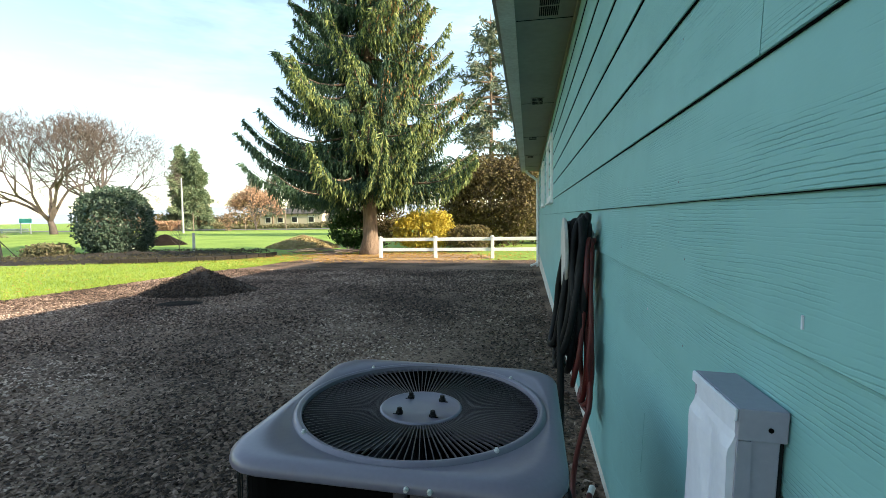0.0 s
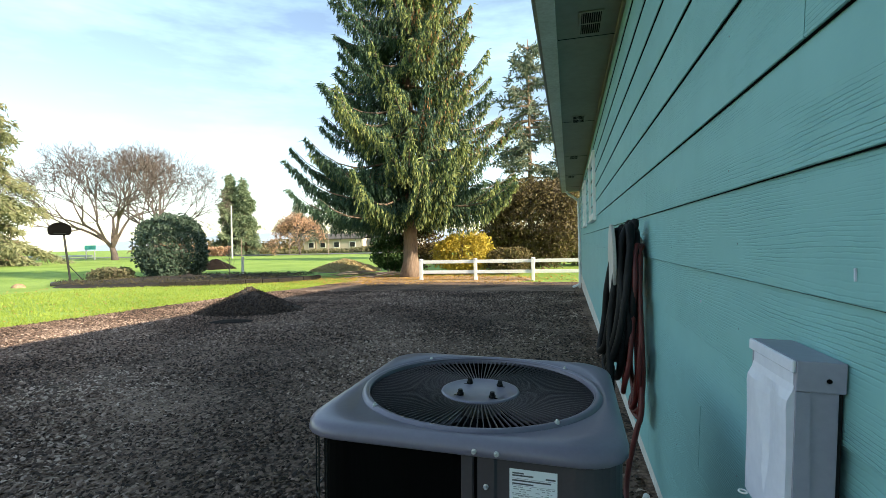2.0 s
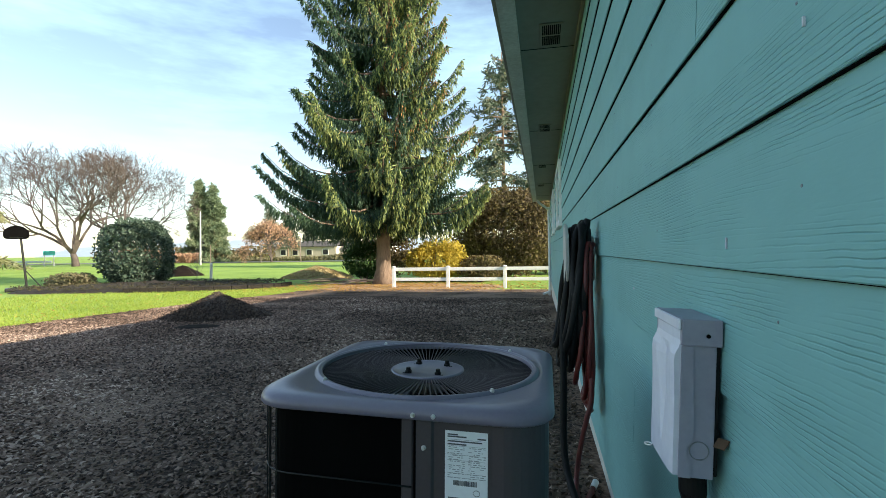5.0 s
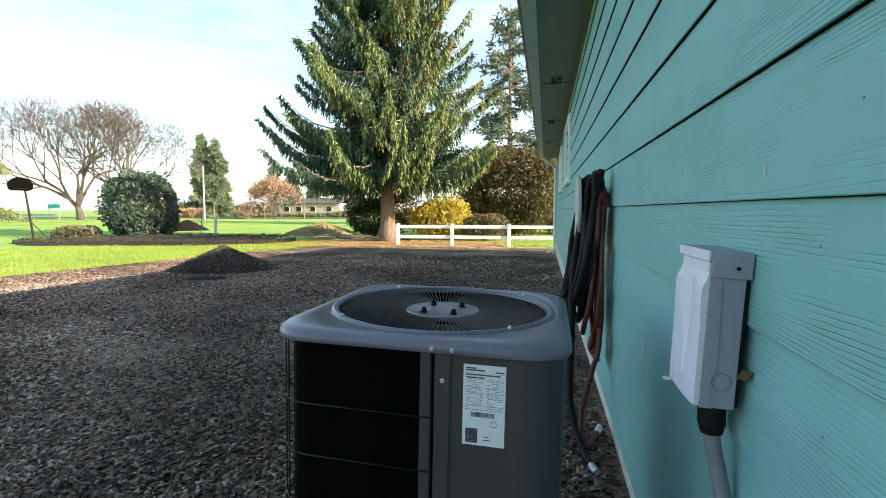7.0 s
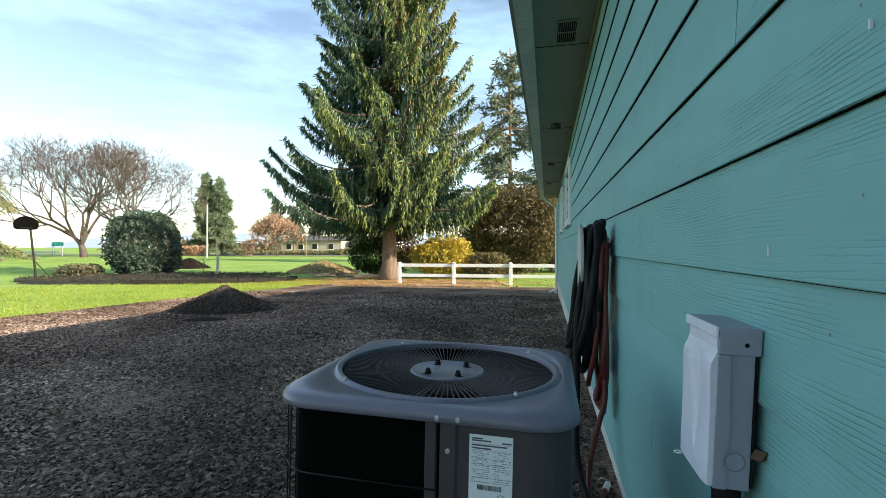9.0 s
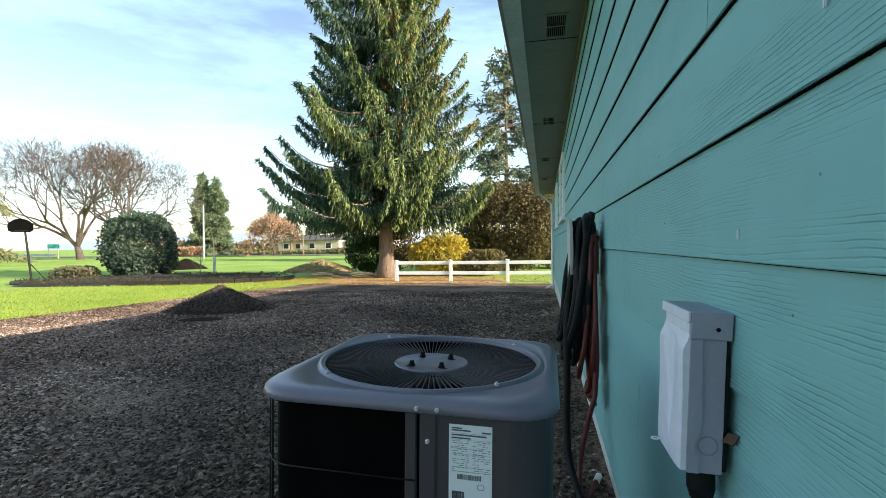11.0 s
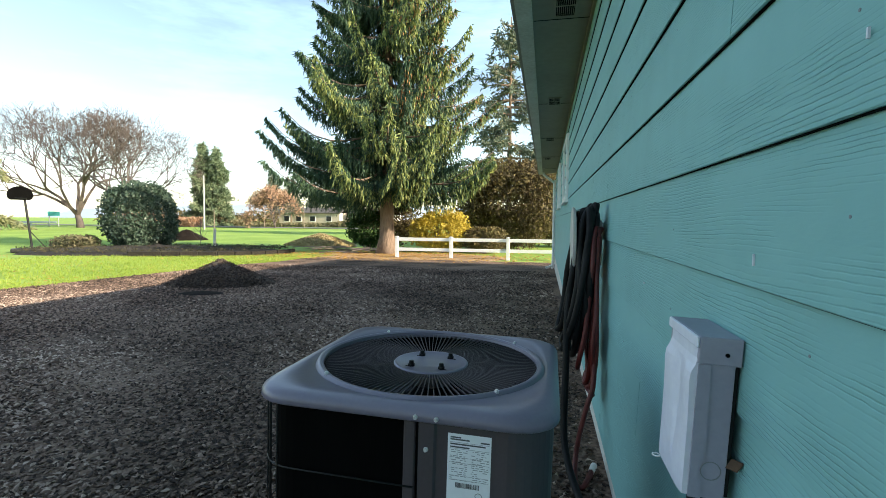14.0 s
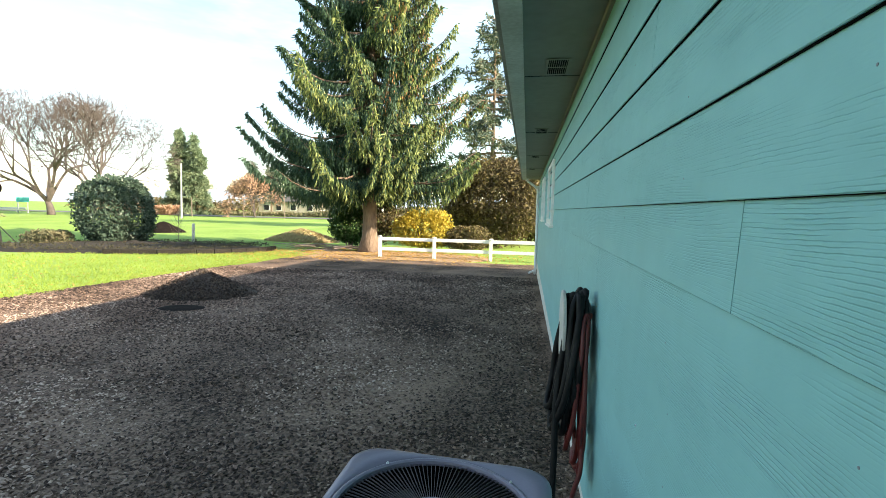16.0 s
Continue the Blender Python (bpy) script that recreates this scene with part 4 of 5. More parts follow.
# ---- the distance ----
road = [(-260, 96), (-150, 88), (-90, 80), (-40, 76), (60, 80), (200, 100)]
verts, faces = [], []
for k, (x, y) in enumerate(road):
    verts += [(x, y - 4, 0.03), (x, y + 4, 0.03)]
    if k:
        faces.append((2 * k - 2, 2 * k, 2 * k + 1, 2 * k - 1))
tagged(raw("road", verts, faces, ASPHALT), "grey asphalt highway across the fields", "road", kind="structure")
rail = thing("guardrail", "pale steel guardrail beside the highway", "guardrail")
for k in range(24):
    x = -180 + 4.0 * k
    part("post", box(x - 0.08, x + 0.08, 71.2, 71.4, -0.05, 0.75), STEEL, rail)
part("beam", box(-182, -86, 71.05, 71.19, 0.42, 0.78, 0.05), STEEL, rail)
pole = thing("utility_pole", "tall weathered utility pole", "pole", pose(-47.1, 60.0, 0))
part("shaft", cyl((0, 0, -0.2), (0.1, 0, 7.6), 0.14, 0.09, 10), STEEL, pole)
for x, y, h in ((-38.0, 72.0, 4.0), (-44.5, 71.0, 3.2), (-53.0, 70.0, 3.0)):
    p = thing("road_post", "thin wooden post beside the road", "post", pose(x, y, 0), "road posts")
    part("shaft", cyl((0, 0, -0.1), (0, 0, h), 0.07, 0.06, 8), TWIG, p)
sign = thing("highway_sign", "small green highway sign on two posts", "sign", pose(-80.4, 66.0, 0, 0, 0, 48))
part("panel", box(-0.8, 0.8, -0.05, 0.05, 1.75, 2.5, 0.03), SIGN, sign)
for x in (-0.6, 0.6):
    part("post", cyl((x, 0.1, -0.1), (x, 0.1, 2.5), 0.08, 0.08, 8), STEEL, sign)


def far_house(name, label, x0, x1, y, depth, h, ridge, mat, windows):
    b = thing(name, label, "house", pose(x0, y, 0))
    w = x1 - x0
    part("wall", box(0, w, 0, depth, -0.1, h), mat, b)
    bm = bmesh.new()
    pts = [(-0.4, h - 0.1), (depth / 2, ridge), (depth + 0.4, h - 0.1), (depth + 0.4, h + 0.1), (depth / 2, ridge + 0.2), (-0.4, h + 0.1)]
    va, vb = [bm.verts.new((-0.4, y_, z)) for y_, z in pts], [bm.verts.new((w + 0.4, y_, z)) for y_, z in pts]
    for i in range(6):
        bm.faces.new((va[i], vb[i], vb[(i + 1) % 6], va[(i + 1) % 6]))
    for q in (va, vb):
        bm.faces.new((q[0], q[1], q[4], q[5]))
        bm.faces.new((q[1], q[2], q[3], q[4]))
    bmesh.ops.recalc_face_normals(bm, faces=bm.faces)
    part("roof", bm, ROOFING, b)
    for a in windows:
        f = part("window", box(a - 0.75, a + 0.75, -0.06, -0.005, 0.9, 2.3, 0.02), WHITE, b)
        part("pane", box(a - 0.62, a + 0.62, -0.075, -0.062, 1.02, 2.18), GLASS, f)
    return b


far_house("far_house", "low beige house with white windows across the road", -60, -45, 102, 8, 2.9, 4.0, HOUSEWALL, (2, 5, 8.5, 12.5))
far_house("far_house", "low white house with dark windows across the road", -43, -33, 104, 8, 2.9, 4.0, WHITE, (1.6, 4.5, 8))


def far_woods(seed, n, x0, x1, y0, y1, h, size, mat, name, label):
    rng = np.random.default_rng(seed)
    x = x0 + (x1 - x0) * rng.random(n)
    y = y0 + (y1 - y0) * rng.random(n)
    top = np.array([h * (0.55 + 0.6 * noise.noise(Vector((a * 0.09, 0.5, seed)))) for a in x]).clip(0.6)
    c = np.stack([x, y, top * rng.random(n) ** 0.7], 1)
    v, f = leaves(c, size * (0.5 + rng.random(n)), rng)
    return tagged(raw(name, v, f, mat), label, "trees", kind="stuff")


far_woods(81, 16000, -130, 40, 118, 140, 6.5, 0.4, RUSSET, "far_woods", "brown and olive tree line in the distance")
far_woods(82, 7000, -75, -20, 84, 90, 2.2, 0.25, HEATH, "far_hedge", "low hedge beyond the road")
far_woods(84, 3500, -76, -60, 74, 77, 4.0, 0.22, ORANGE, "far_brush", "tan brush under the bare trees")
verts, faces = [], []
for k in range(61):
    x = -3300 + 110 * k
    h = 70 + 55 * noise.noise(Vector((k * 0.13, 2.2, 0))) + 18 * noise.noise(Vector((k * 0.5, 7.1, 0)))
    verts += [(x, 2600, -5), (x, 2900, h)]
    if k:
        faces.append((2 * k - 2, 2 * k, 2 * k + 1, 2 * k - 1))
tagged(raw("hills_backdrop", verts, faces, HILL, smooth=True), "hills on the horizon, haze painted in as pale blue", "hills", kind="structure")


# ---- the condenser unit ----
H = 0.308


def squarish(half, r, z, n=96):
    """A ring of points round a square with rounded corners, by angle."""
    pts = []
    for k in range(n):
        a = 2 * math.pi * (k + 0.5) / n
        c, s = math.cos(a), math.sin(a)
        t = half / max(abs(c), abs(s))
        x, y = c * t, s * t
        m = half - r
        if abs(x) > m and abs(y) > m:
            # meet the corner's arc along the same ray
            cx, cy = math.copysign(m, x), math.copysign(m, y)
            d = c * cx + s * cy
            t = d + math.sqrt(max(0.0, d * d - (cx * cx + cy * cy - r * r)))
            x, y = c * t, s * t
        pts.append((x, y, z))
    return pts


def circle(r, z, n=96):
    return [(r * math.cos(2 * math.pi * (k + 0.5) / n), r * math.sin(2 * math.pi * (k + 0.5) / n), z) for k in range(n)]


def loft(rings, name, mat, parent, label="", close_last=False, close_first=False):
    n = len(rings[0])
    verts = [p for r in rings for p in r]
    faces = [(i * n + k, i * n + (k + 1) % n, (i + 1) * n + (k + 1) % n, (i + 1) * n + k) for i in range(len(rings) - 1) for k in range(n)]
    if close_last:
        faces.append(tuple((len(rings) - 1) * n + k for k in range(n)))
    if close_first:
        faces.append(tuple(reversed(range(n))))
    return raw(name, verts, faces, mat, parent, label, True)


def wall_strip(path, z0, z1, thick, name, mat, parent, label=""):
    """An upright sheet along a line on the plan, of the given thickness towards its left."""
    pts = [Vector((*p, 0)) for p in path]
    verts, faces = [], []
    for k, p in enumerate(pts):
        d = (pts[min(k + 1, len(pts) - 1)] - pts[max(k - 1, 0)]).normalized()
        q = p + Vector((-d.y, d.x, 0)) * thick
        verts += [(p.x, p.y, z0), (p.x, p.y, z1), (q.x, q.y, z1), (q.x, q.y, z0)]
    for k in range(len(pts) - 1):
        a = 4 * k
        faces += [(a + i, a + 4 + i, a + 4 + (i + 1) % 4, a + (i + 1) % 4) for i in range(4)]
    faces += [(0, 1, 2, 3), tuple(4 * (len(pts) - 1) + i for i in (3, 2, 1, 0))]
    return raw(name, verts, faces, mat, parent, label)


pad = tagged(part("condenser_pad", box(-0.94, -0.17, 0.70, 1.47, 0.36, 0.455, 0.012, 2), CONCRETE), "small concrete pad under the condenser unit", "pad")
ac = thing("air_conditioner", "grey heat pump condenser with a round fan grille on top", "air conditioner", pose(-0.571, 1.088, 0.455, 0, 1.3, -1.2))
T = 0.728
loft([squarish(H - 0.006, 0.085, 0.0), squarish(H, 0.085, 0.01), squarish(H, 0.085, 0.05), squarish(H - 0.02, 0.085, 0.055)], "base_pan", BODY, ac, "", True, True)
loft([squarish(H - 0.003, 0.085, T - 0.024), squarish(H + 0.005, 0.088, T - 0.027), squarish(H + 0.007, 0.088, T - 0.025), squarish(H + 0.0065, 0.088, T - 0.014), squarish(H + 0.002, 0.088, T - 0.006), squarish(H - 0.006, 0.088, T - 0.0015),
      squarish(H - 0.014, 0.09, T), squarish(H - 0.019, 0.10, T + 0.0005), circle(0.286, T + 0.001), circle(0.2835, T - 0.0035), circle(0.281, T - 0.002), circle(0.2785, T + 0.004), circle(0.274, T + 0.006), circle(0.268, T + 0.005), circle(0.265, T - 0.001), circle(0.263, T - 0.035)],
     "cap", CAP, ac, "smooth grey metal cap with a rolled edge")
# Near-black shroud and added floor paint the shade inside the fan opening.
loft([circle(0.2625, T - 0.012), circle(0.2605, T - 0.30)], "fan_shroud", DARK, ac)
tagged(loft([circle(0.2625, T - 0.36), circle(0.02, T - 0.36)], "fan_shade_floor", DARK, ac, "", True), "")
grille = loft([circle(0.266, T - 0.001), circle(0.269, T + 0.0015), circle(0.266, T + 0.004), circle(0.263, T + 0.0015), circle(0.266, T - 0.001)], "fan_grille", CAP, ac, "round grille of radial blades")
# each blade is a thin upright strip that curls down at the rim
rib = bpy.data.meshes.new("rib")
prof = [(0.088, -0.010), (0.17, -0.0075), (0.238, -0.003), (0.258, -0.0035), (0.266, -0.008)]
rv = [(r, w, T + z + h) for r, z in prof for h in (0.0, -0.004) for w in (-0.0008, 0.0008)]
rf = [(4 * i + a, 4 * i + b, 4 * i + 4 + b, 4 * i + 4 + a) for i in range(4) for a, b in ((0, 1), (1, 3), (3, 2), (2, 0))] + [(0, 2, 3, 1), (16, 17, 19, 18)]
rib.from_pydata(rv, [], rf)
rib.materials.append(BODY)
for k in range(116):
    o = new("rib", rib)
    o.parent, o.matrix_basis = grille, pose(0, 0, 0, 0, 0, 360 * k / 116)
hub = loft([circle(0.093, T - 0.019), circle(0.0945, T - 0.011), circle(0.0925, T - 0.0075), circle(0.087, T - 0.007), circle(0.083, T - 0.0095), circle(0.02, T - 0.0095)], "hub", CAP, grille, "round metal motor plate", True)
for x, y in ((-0.039, -0.044), (0.037, -0.046), (0.041, 0.045), (-0.036, 0.049)):
    b = cyl((x, y, T - 0.0095), (x, y, T - 0.004), 0.0085, 0.0085, 6)
    join(b, cyl((x, y, T - 0.004), (x, y, T + 0.004), 0.0062, 0.0052, 10))
    part("motor_bolt", b, RUBBER, ac, "black capped motor bolt")
    part("bolt_slot", box(1.25 * x - 0.004, 1.25 * x + 0.004, y - 0.006, y - 0.002, T - 0.0097, T - 0.0089), DARK, ac)
for a in (-133, -47, 45, 132):
    x, y = 0.2755 * math.cos(radians(a)), 0.2755 * math.sin(radians(a))
    b = cyl((x, y, T + 0.003), (x, y, T + 0.0075), 0.005, 0.005, 8)
    join(b, cyl((x, y, T + 0.0075), (x, y, T + 0.011), 0.0035, 0.003, 6))
    part("screw", b, ZINC, ac)
fan = part("fan", cyl((0, 0, T - 0.13), (0, 0, T - 0.06), 0.05, 0.05, 20), BLADE, ac, "dark fan at rest")
for k in range(3):
    verts, a0 = [], radians(120 * k + 20)
    for i in range(6):
        r = 0.045 + 0.20 * i / 5
        for j in range(5):
            a = a0 + (j / 4 - 0.5) * (1.0 + 0.5 * i / 5) + 0.35 * i / 5
            z = T - 0.095 + (j / 4 - 0.5) * -0.05
            verts.append((r * math.cos(a), r * math.sin(a), z))
    n = len(verts)
    verts += [(x, y, z - 0.002) for x, y, z in verts]
    fs = [(i * 5 + j, i * 5 + j + 1, i * 5 + j + 6, i * 5 + j + 5) for i in range(5) for j in range(4)]
    fs += [tuple(n + q for q in reversed(f)) for f in fs]
    raw("blade", verts, fs, BLADE, fan, "", True)
# coil with its wire guard round the left side, the back and half of the front
R = 0.085
arc = lambda cx, cy, r, a0, a1: [(cx + r * math.cos(radians(a)), cy + r * math.sin(radians(a))) for a in np.linspace(a0, a1, 9)]  # noqa: E731
hc = H - 0.030
coil_line = [(0.025, -hc)] + arc(-hc + R, -hc + R, R, -90, -180) + arc(-hc + R, hc - R, R, 180, 90) + [(hc - 0.06, hc)]
wall_strip(coil_line, 0.05, T - 0.024, 0.02, "coil", COIL, ac, "black finned coil behind the wires, darkened further for its inner shade")
hg = H - 0.004
guard_line = [(0.044, -hg)] + arc(-hg + R, -hg + R, R, -90, -180) + arc(-hg + R, hg - R, R, 180, 90) + [(hg - 0.06, hg)]
v, f = tubes([[((x, y, 0.135), 0.0017) for x, y in guard_line]], 5)
guard = raw("wire_guard", v, f, WIRE, ac, "black coated wires round the coil", True)
for z in (0.231, 0.343, 0.455, 0.567):
    line = [((x, y, z), 0.0017) for x, y in guard_line]
    v, f = tubes([line], 5)
    raw("wire", v, f, WIRE, guard, "", True)
for x, y in [(-hg, -0.20 + 0.042 * k) for k in range(11)] + arc(-hg + R, -hg + R, R, -100, -180)[1::2]:
    v, f = tubes([[((x, y, 0.05), 0.0017), ((x, y, T - 0.026), 0.0017)]], 5)
    raw("wire", v, f, WIRE, guard)
part("corner_post", box(0.022, 0.046, -H + 0.006, -H + 0.024, 0.05, T - 0.0255, 0.003), BODY, ac)
# Near-black bar stands in for the shaded gap beside the panel.
part("post_gap_shade", box(0.0462, 0.0532, -H + 0.012, -H + 0.03, 0.05, T - 0.0255), DARK, ac)
panel_line = [(0.0535, -H + 0.006), (0.0535, -H + 0.001), (0.083, -H + 0.001), (0.088, -H + 0.006)] + [(0.20, -H + 0.006)] + arc(H - R - 0.004, -H + R + 0.004, R, -88, -2) + [(H - 0.004, 0.0), (H - 0.004, H - 0.10)] + arc(H - R - 0.004, H - R - 0.004, R, 4, 88)
wall_strip(panel_line, 0.05, T - 0.0255, 0.003, "service_panel", BODY, ac, "dark grey service panel with a rounded corner")
for x, y, z in ((0.049, -H - 0.0068, T - 0.0175), (0.089, -H - 0.0068, T - 0.0175), (0.069, -H + 0.0008, T - 0.081)):
    b = cyl((x, y + 0.001, z), (x, y - 0.0015, z), 0.0048, 0.0048, 12)
    join(b, cyl((x, y - 0.0015, z), (x, y - 0.006, z), 0.0038, 0.0035, 6))
    part("screw", b, ZINC, ac)
LX0, LX1, LZ0, LZ1, LY = 0.110, 0.192, T - 0.205, T - 0.045, -H + 0.0052
label = part("rating_plate", box(LX0, LX1, LY, LY + 0.0008, LZ0, LZ1, 0.0002), PAPER, ac, "white rating label with small print")


def bar(x0, x1, z0, z1, mat=INK):
    part("print_bar", box(LX0 + x0 * 0.083, LX0 + x1 * 0.083, LY - 0.0005, LY - 0.0001, LZ1 - z1 * 0.160, LZ1 - z0 * 0.160), mat, label)


rng = random.Random(9)
for x0, x1, z in ((0.06, 0.30, 0.035), (0.06, 0.5, 0.06), (0.75, 0.95, 0.07), (0.06, 0.86, 0.115), (0.06, 0.5, 0.15)):
    bar(x0, x1, z, z + 0.016)
for z in (0.10, 0.175, 0.28, 0.345, 0.50, 0.55):
    bar(0.05, 0.95, z, z + 0.003, FAINT)
for z in np.arange(0.19, 0.55, 0.024):
    for x in (0.06, 0.54):
        a = x + 0.05 * rng.random()
        while a < x + 0.36:
            w = 0.03 + 0.09 * rng.random()
            if rng.random() < 0.7:
                bar(a, min(a + w, x + 0.40), z, z + 0.008, FAINT)
            a += w + 0.03
a = 0.20
while a < 0.72:
    w = 0.006 + 0.014 * rng.random()
    bar(a, a + w, 0.585, 0.645)
    a += w + 0.01
bar(0.08, 0.36, 0.79, 0.97)
for x0, x1 in ((0.11, 0.17), (0.19, 0.26), (0.28, 0.32)):
    bar(x0, x1, 0.805, 0.87, PAPER)
for z in (0.90, 0.92, 0.945):
    bar(0.11, 0.33, z, z + 0.008, PAPER)
bar(0.5, 0.62, 0.88, 0.89)
bar(0.5, 0.66, 0.92, 0.93)
v, f = tubes([[((LX0 + 0.061 + 0.0065 * math.cos(q), LY - 0.0004, LZ1 - 0.115 + 0.0055 * math.sin(q)), 0.0005) for q in np.linspace(0, 6.283, 18)]], 5)
raw("stamp", v, f, INK, label)
warn = part("warning_label", box(0.155, 0.262, LY + 0.0004, LY + 0.0010, 0.285, 0.352), PAPER, ac, "pale warning label with a yellow border")
for a in ((0.155, 0.262, 0.346, 0.352), (0.155, 0.162, 0.285, 0.346)):
    part("border", box(a[0], a[1], LY - 0.0001, LY + 0.0004, a[2], a[3]), SAFETY, warn)

# ---- the switch box on the wall ----
sw = thing("switch_box", "grey outdoor electrical box with a pale bulging cover", "electrical box", pose(-0.010, 0.662, 1.128, 0, 2.6, 0))
# Black plate added for the shade between the box and the wall.
part("gap_shade_plate", box(-0.0118, -0.006, 0.003, 0.137, 0.004, 0.232, 0.001), RUBBER, sw)
part("body", box(-0.060, -0.012, 0.0, 0.14, 0.0, 0.236, 0.002, 2), BOXGREY, sw)
# the side flange bows out round the knockout
rim = [(-0.0615, 0.0005), (-0.0445, 0.0005), (-0.0435, 0.019)] + [(-0.034 - 0.0175 * math.sin(radians(a)), 0.041 - 0.0215 * math.cos(radians(a))) for a in range(40, 141, 20)] + [(-0.0415, 0.066), (-0.0455, 0.198), (-0.0615, 0.198)]
bm = bmesh.new()
va, vb = [bm.verts.new((x, -0.0028, z)) for x, z in rim], [bm.verts.new((x, 0.0005, z)) for x, z in rim]
bm.faces.new(va)
bm.faces.new(list(reversed(vb)))
for i in range(len(rim)):
    bm.faces.new((va[i], vb[i], vb[(i + 1) % len(rim)], va[(i + 1) % len(rim)]))
bmesh.ops.recalc_face_normals(bm, faces=bm.faces)
part("side_flange", bm, BOXGREY, sw)
hood = part("hood", box(-0.063, -0.006, -0.0045, 0.145, 0.199, 0.239, 0.002, 2), BOXGREY, sw, "grey metal hood over the top")
part("hood_lip", box(-0.068, -0.0632, -0.0045, 0.145, 0.222, 0.2385, 0.0015), BOXWHITE, hood)
bm = bmesh.new()
rows = [(0.002, 0.0715), (0.03, 0.072), (0.06, 0.072), (0.09, 0.072), (0.12, 0.0725), (0.15, 0.0735), (0.172, 0.0745), (0.184, 0.0735), (0.196, 0.068), (0.206, 0.0655), (0.222, 0.0655)]
grid, NJ = [], 14
for z, d in rows:
    row = []
    for j in range(NJ + 1):
        u = j / NJ
        # a shallow pressed-in triangle that narrows towards the foot
        wide = max(0.02, 0.30 * (z - 0.055) / 0.12)
        dent = 0.007 * max(0.0, 1 - abs(u - 0.42) / wide) if 0.055 < z < 0.19 else 0.0
        row.append(bm.verts.new((-(d - dent - 0.003 * abs(2 * u - 1) ** 6), 0.001 + 0.138 * u, z)))
    grid.append(row)
back_row = [[bm.verts.new((-0.0602, 0.001 + 0.138 * j / NJ, z)) for j in range(NJ + 1)] for z, _ in rows]
for i in range(len(rows) - 1):
    for j in range(NJ):
        bm.faces.new((grid[i][j], grid[i][j + 1], grid[i + 1][j + 1], grid[i + 1][j]))
    for j in (0, NJ):
        bm.faces.new((grid[i][j], grid[i + 1][j], back_row[i + 1][j], back_row[i][j]))
for i in (0, len(rows) - 1):
    for j in range(NJ):
        bm.faces.new((grid[i][j], grid[i][j + 1], back_row[i][j + 1], back_row[i][j]))
bmesh.ops.recalc_face_normals(bm, faces=bm.faces)
part("cover", bm, BOXWHITE, sw, "pale plastic flap cover", False)
v, f = tubes([[((-0.033 + 0.0135 * math.cos(q), -0.0006, 0.042 + 0.0135 * math.sin(q)), 0.0009) for q in np.linspace(0, 6.283, 22)]], 5)
raw("knockout", v, f, CONDUIT, sw)
part("screw", cyl((-0.026, -0.0042, 0.215), (-0.026, -0.0060, 0.215), 0.0032, 0.003, 10), DARK, sw)
v, f = tubes([[((-0.077 + 0.006 * math.cos(q), 0.122 + 0.006 * math.sin(q), 0.000), 0.0014) for q in np.linspace(0, 6.283, 14)]], 6)
raw("hasp_ring", v, f, WHITE, sw)
cd = thing("conduit", "grey plastic conduit running down from the switch box", "conduit", pose(-0.010, 0.662, 1.128))
b = cyl((-0.029, 0.04, -0.036), (-0.029, 0.04, -0.001), 0.0205, 0.0205, 18)
join(b, cyl((-0.0285, 0.04, -0.052), (-0.029, 0.04, -0.036), 0.0165, 0.0205, 18))
join(b, cyl((-0.029, 0.04, -0.008), (-0.029, 0.04, -0.0005), 0.0235, 0.0235, 8))
part("connector", b, RUBBER, cd, "black conduit connector")
v, f = tubes([[(p, 0.0125) for p in smooth_line([(-0.029, 0.04, -0.03), (-0.026, 0.037, -0.075), (-0.016, 0.028, -0.13), (-0.006, 0.010, -0.21), (-0.004, -0.010, -0.33), (-0.004, -0.03, -0.55), (-0.004, -0.035, -0.70)], 6)]], 14)
raw("pipe", v, f, CONDUIT, cd, smooth=True)
lf = thing("dry_leaf", "curled dry brown leaf caught behind the switch box", "leaf", pose(-0.012, 0.655, 1.186, 75, 25, 10))
bm = bmesh.new()
bmesh.ops.create_grid(bm, x_segments=6, y_segments=9, size=0.0045)
for v_ in bm.verts:
    v_.co.y *= 1.7
    v_.co.x *= max(0.15, 1 - (v_.co.y / 0.036) ** 2)
    v_.co.z += 0.012 * math.sin(v_.co.x * 140) + 0.006 * math.sin(v_.co.y * 90)
bmesh.ops.solidify(bm, geom=bm.faces[:], thickness=0.0006)
part("blade", bm, DRYLEAF, lf, "", True)

# ---- hoses on their hanger ----
hg_ = thing("hose_hanger", "beige plastic hose hanger on the siding", "hose hanger", pose(0.001, 2.31, 1.42))
bm = bmesh.new()
ring = [(0.13 * math.cos(a), 0.18 * math.sin(a)) for a in np.linspace(0, 2 * math.pi, 37)[:-1]]
va, vb = [bm.verts.new((-0.142, y, z)) for y, z in ring], [bm.verts.new((-0.127, y * 0.97, z * 0.97)) for y, z in ring]
bm.faces.new(va)
bm.faces.new(list(reversed(vb)))
for i in range(36):
    bm.faces.new((va[i], vb[i], vb[(i + 1) % 36], va[(i + 1) % 36]))
bmesh.ops.recalc_face_normals(bm, faces=bm.faces)
bmesh.ops.bevel(bm, geom=[e for e in bm.edges if len(e.link_faces) == 2 and e.calc_face_angle(0) > 0.8], offset=0.003, segments=2, affect="EDGES")
part("front_flange", bm, PLASTIC, hg_)
part("saddle", box(-0.127, 0.0, -0.02, 0.08, 0.0, 0.12, 0.02, 2), PLASTIC, hg_)
part("wall_plate", box(-0.012, 0.0, 0.0, 0.09, -0.10, 0.11, 0.004), PLASTIC, hg_)


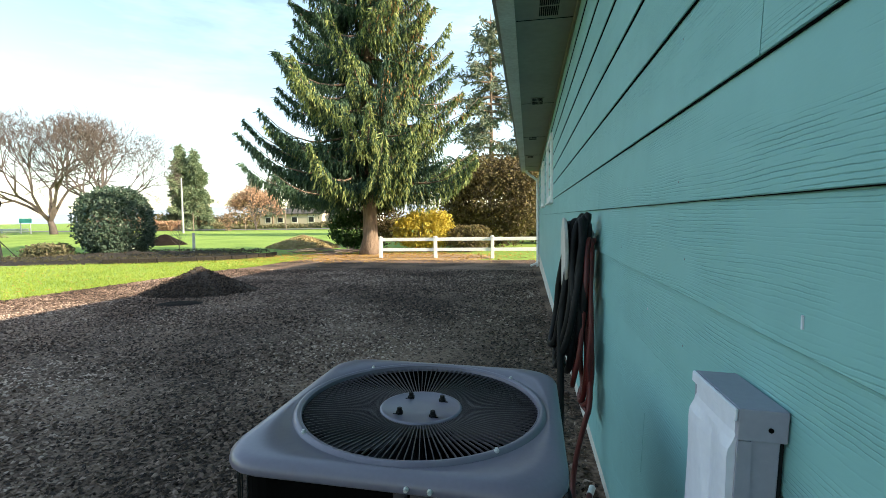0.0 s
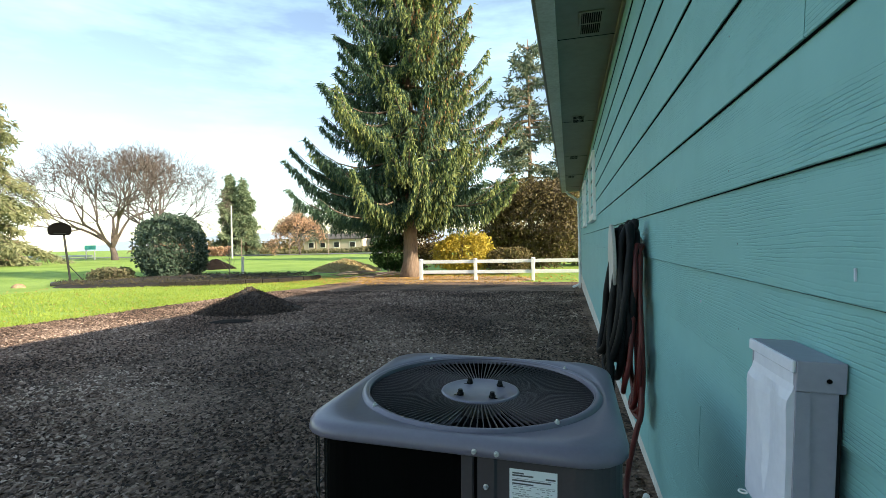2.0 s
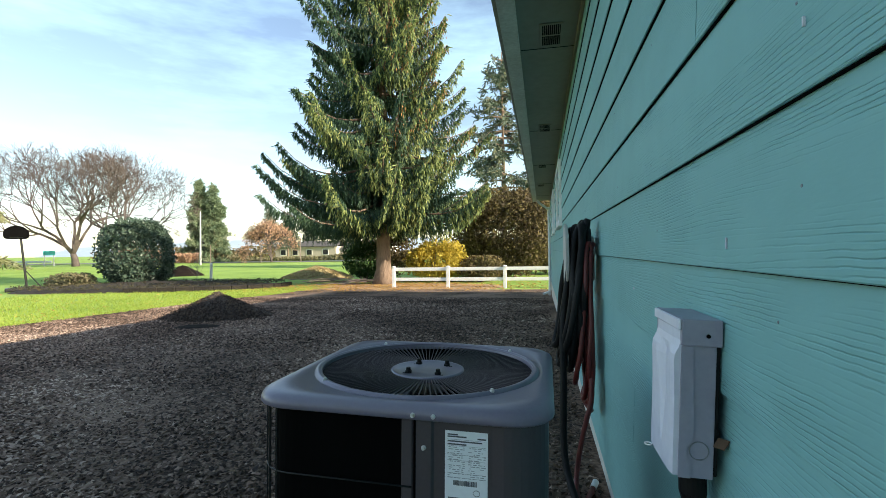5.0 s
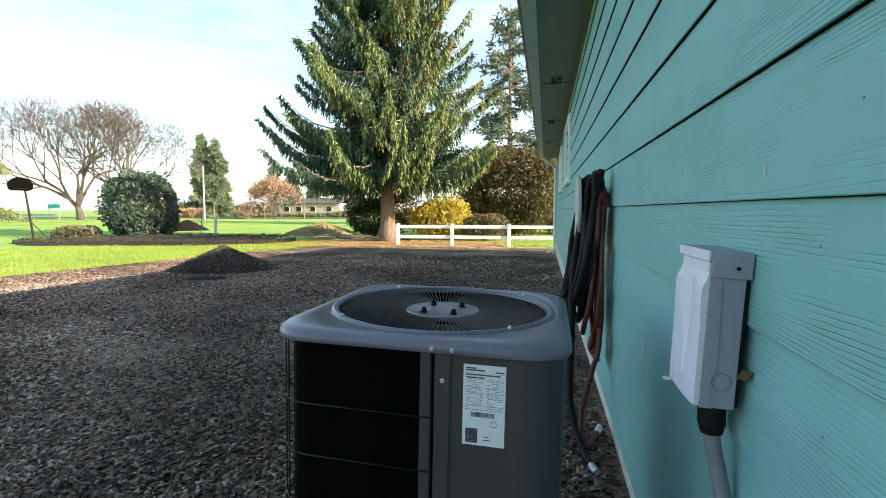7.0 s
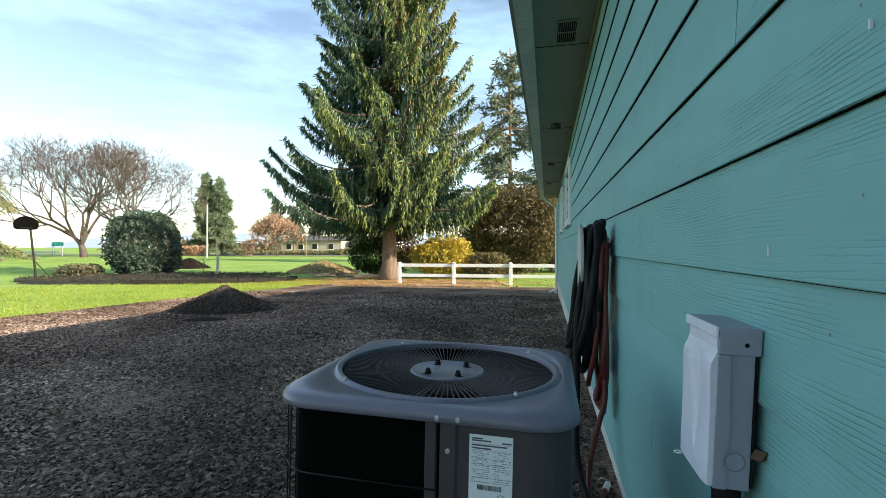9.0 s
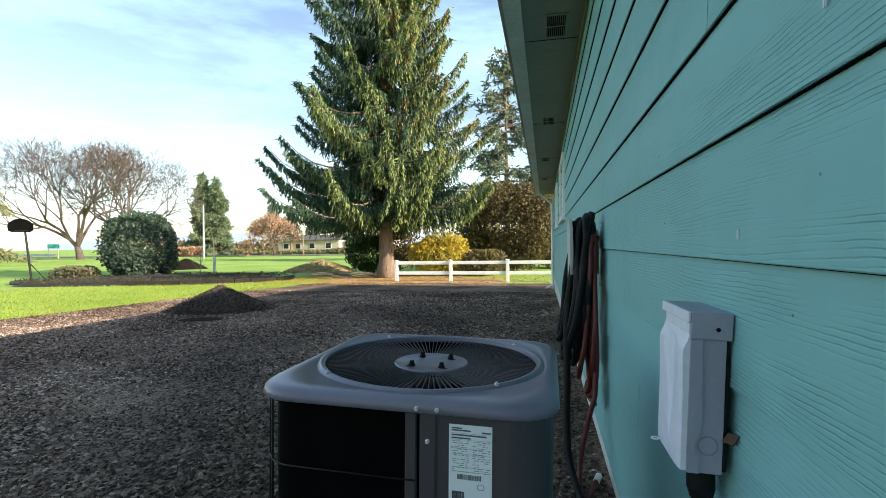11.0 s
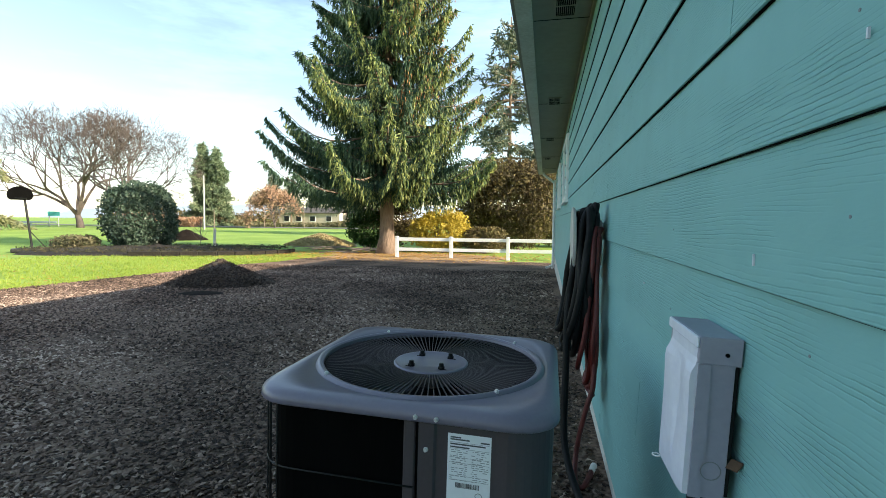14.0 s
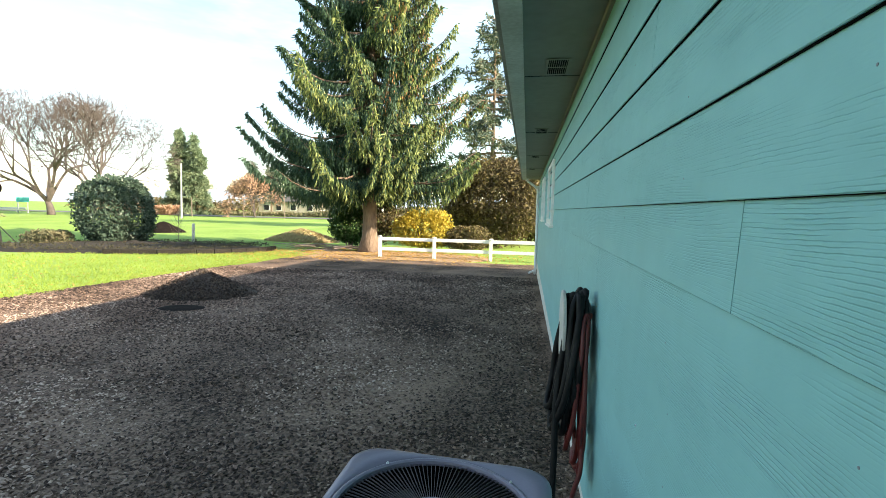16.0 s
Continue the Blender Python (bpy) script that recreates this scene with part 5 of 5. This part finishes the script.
def hose(name, label, mat, radius, loops, tail, seed):
    """A hose hung in long loops over the hanger, its end trailing down."""
    rng = np.random.default_rng(seed)
    h = thing(name, label, "hose")
    pts = []
    for x0, x1, yc, half, top, low in loops:
        top, low = top + 0.012 * rng.normal(), low + 0.03 * rng.normal()
        for k in range(12):
            a = 2 * math.pi * k / 12
            s = (1 - math.cos(a)) / 2
            w = half * (0.55 + 0.6 * s) * math.sin(a)
            pts.append((x0 + (x1 - x0) * s + 0.008 * rng.normal(), yc + w + 0.008 * rng.normal(), top + (low - top) * s))
    pts += tail
    v, f = tubes([[(p, radius) for p in smooth_line(pts, 5)]], 10)
    raw("tube", v, f, mat, h, smooth=True)
    return h


bh = hose("black_hose", "coiled black rubber garden hose on the hanger", RUBBER, 0.0155,
          [(-0.10, -0.19, 2.32, 0.13, 1.57, 0.98), (-0.085, -0.175, 2.30, 0.15, 1.575, 0.93), (-0.07, -0.155, 2.33, 0.12, 1.58, 1.02), (-0.09, -0.14, 2.28, 0.16, 1.585, 0.90),
           (-0.06, -0.12, 2.31, 0.14, 1.59, 0.96), (-0.045, -0.10, 2.27, 0.15, 1.57, 1.06), (-0.05, -0.17, 2.25, 0.13, 1.59, 0.92), (-0.075, -0.11, 2.24, 0.12, 1.575, 0.99), (-0.04, -0.08, 2.27, 0.13, 1.58, 0.95)],
          [(-0.15, 2.20, 1.2), (-0.165, 2.12, 0.85), (-0.17, 2.06, 0.6), (-0.155, 1.98, 0.50), (-0.125, 1.85, 0.445), (-0.105, 1.75, 0.442)], 91)
part("coupling", cyl((-0.105, 1.75, 0.442), (-0.09, 1.70, 0.442), 0.015, 0.013, 12), STEEL, bh, "metal hose end")
rh = hose("red_hose", "coiled red rubber air hose below the black one", REDHOSE, 0.0115,
          [(-0.035, -0.06, 2.24, 0.11, 1.52, 0.80), (-0.03, -0.045, 2.22, 0.12, 1.50, 0.72), (-0.04, -0.10, 2.20, 0.10, 1.50, 0.84), (-0.03, -0.05, 2.21, 0.10, 1.51, 0.76)],
          [(-0.04, 2.18, 1.1), (-0.045, 2.10, 0.83), (-0.07, 2.08, 0.726), (-0.10, 2.07, 0.60), (-0.12, 2.04, 0.49), (-0.125, 1.93, 0.443), (-0.10, 1.90, 0.442), (-0.075, 1.96, 0.445), (-0.055, 2.02, 0.45)], 92)
part("fitting", cyl((-0.055, 2.02, 0.45), (-0.038, 2.065, 0.458), 0.014, 0.014, 12), WHITE, rh, "white capped hose end")

# small marks on the siding
for y, z, h in ((0.635, 1.482, 0.016), (0.42, 1.70, 0.010), (1.35, 1.36, 0.006)):
    m = part("paint_scuff", box(-0.0128, -0.0105, y - 0.0012, y + 0.0012, z - h / 2, z + h / 2), BOXWHITE, wall)
rng = random.Random(4)
for k in range(-4, 7):
    for j in range(6):
        y, z = -0.2 + 0.61 * j + 0.1 * rng.random(), LINE + EXPOSE * k + 0.03 + 0.12 * rng.random()
        x = -0.012 + 0.0105 * (z - LINE - EXPOSE * k) / (EXPOSE + 0.022)
        part("nail_head", cyl((x + 0.002, y, z), (x - 0.0006, y, z), 0.0022, 0.002, 6), CONDUIT, wall)
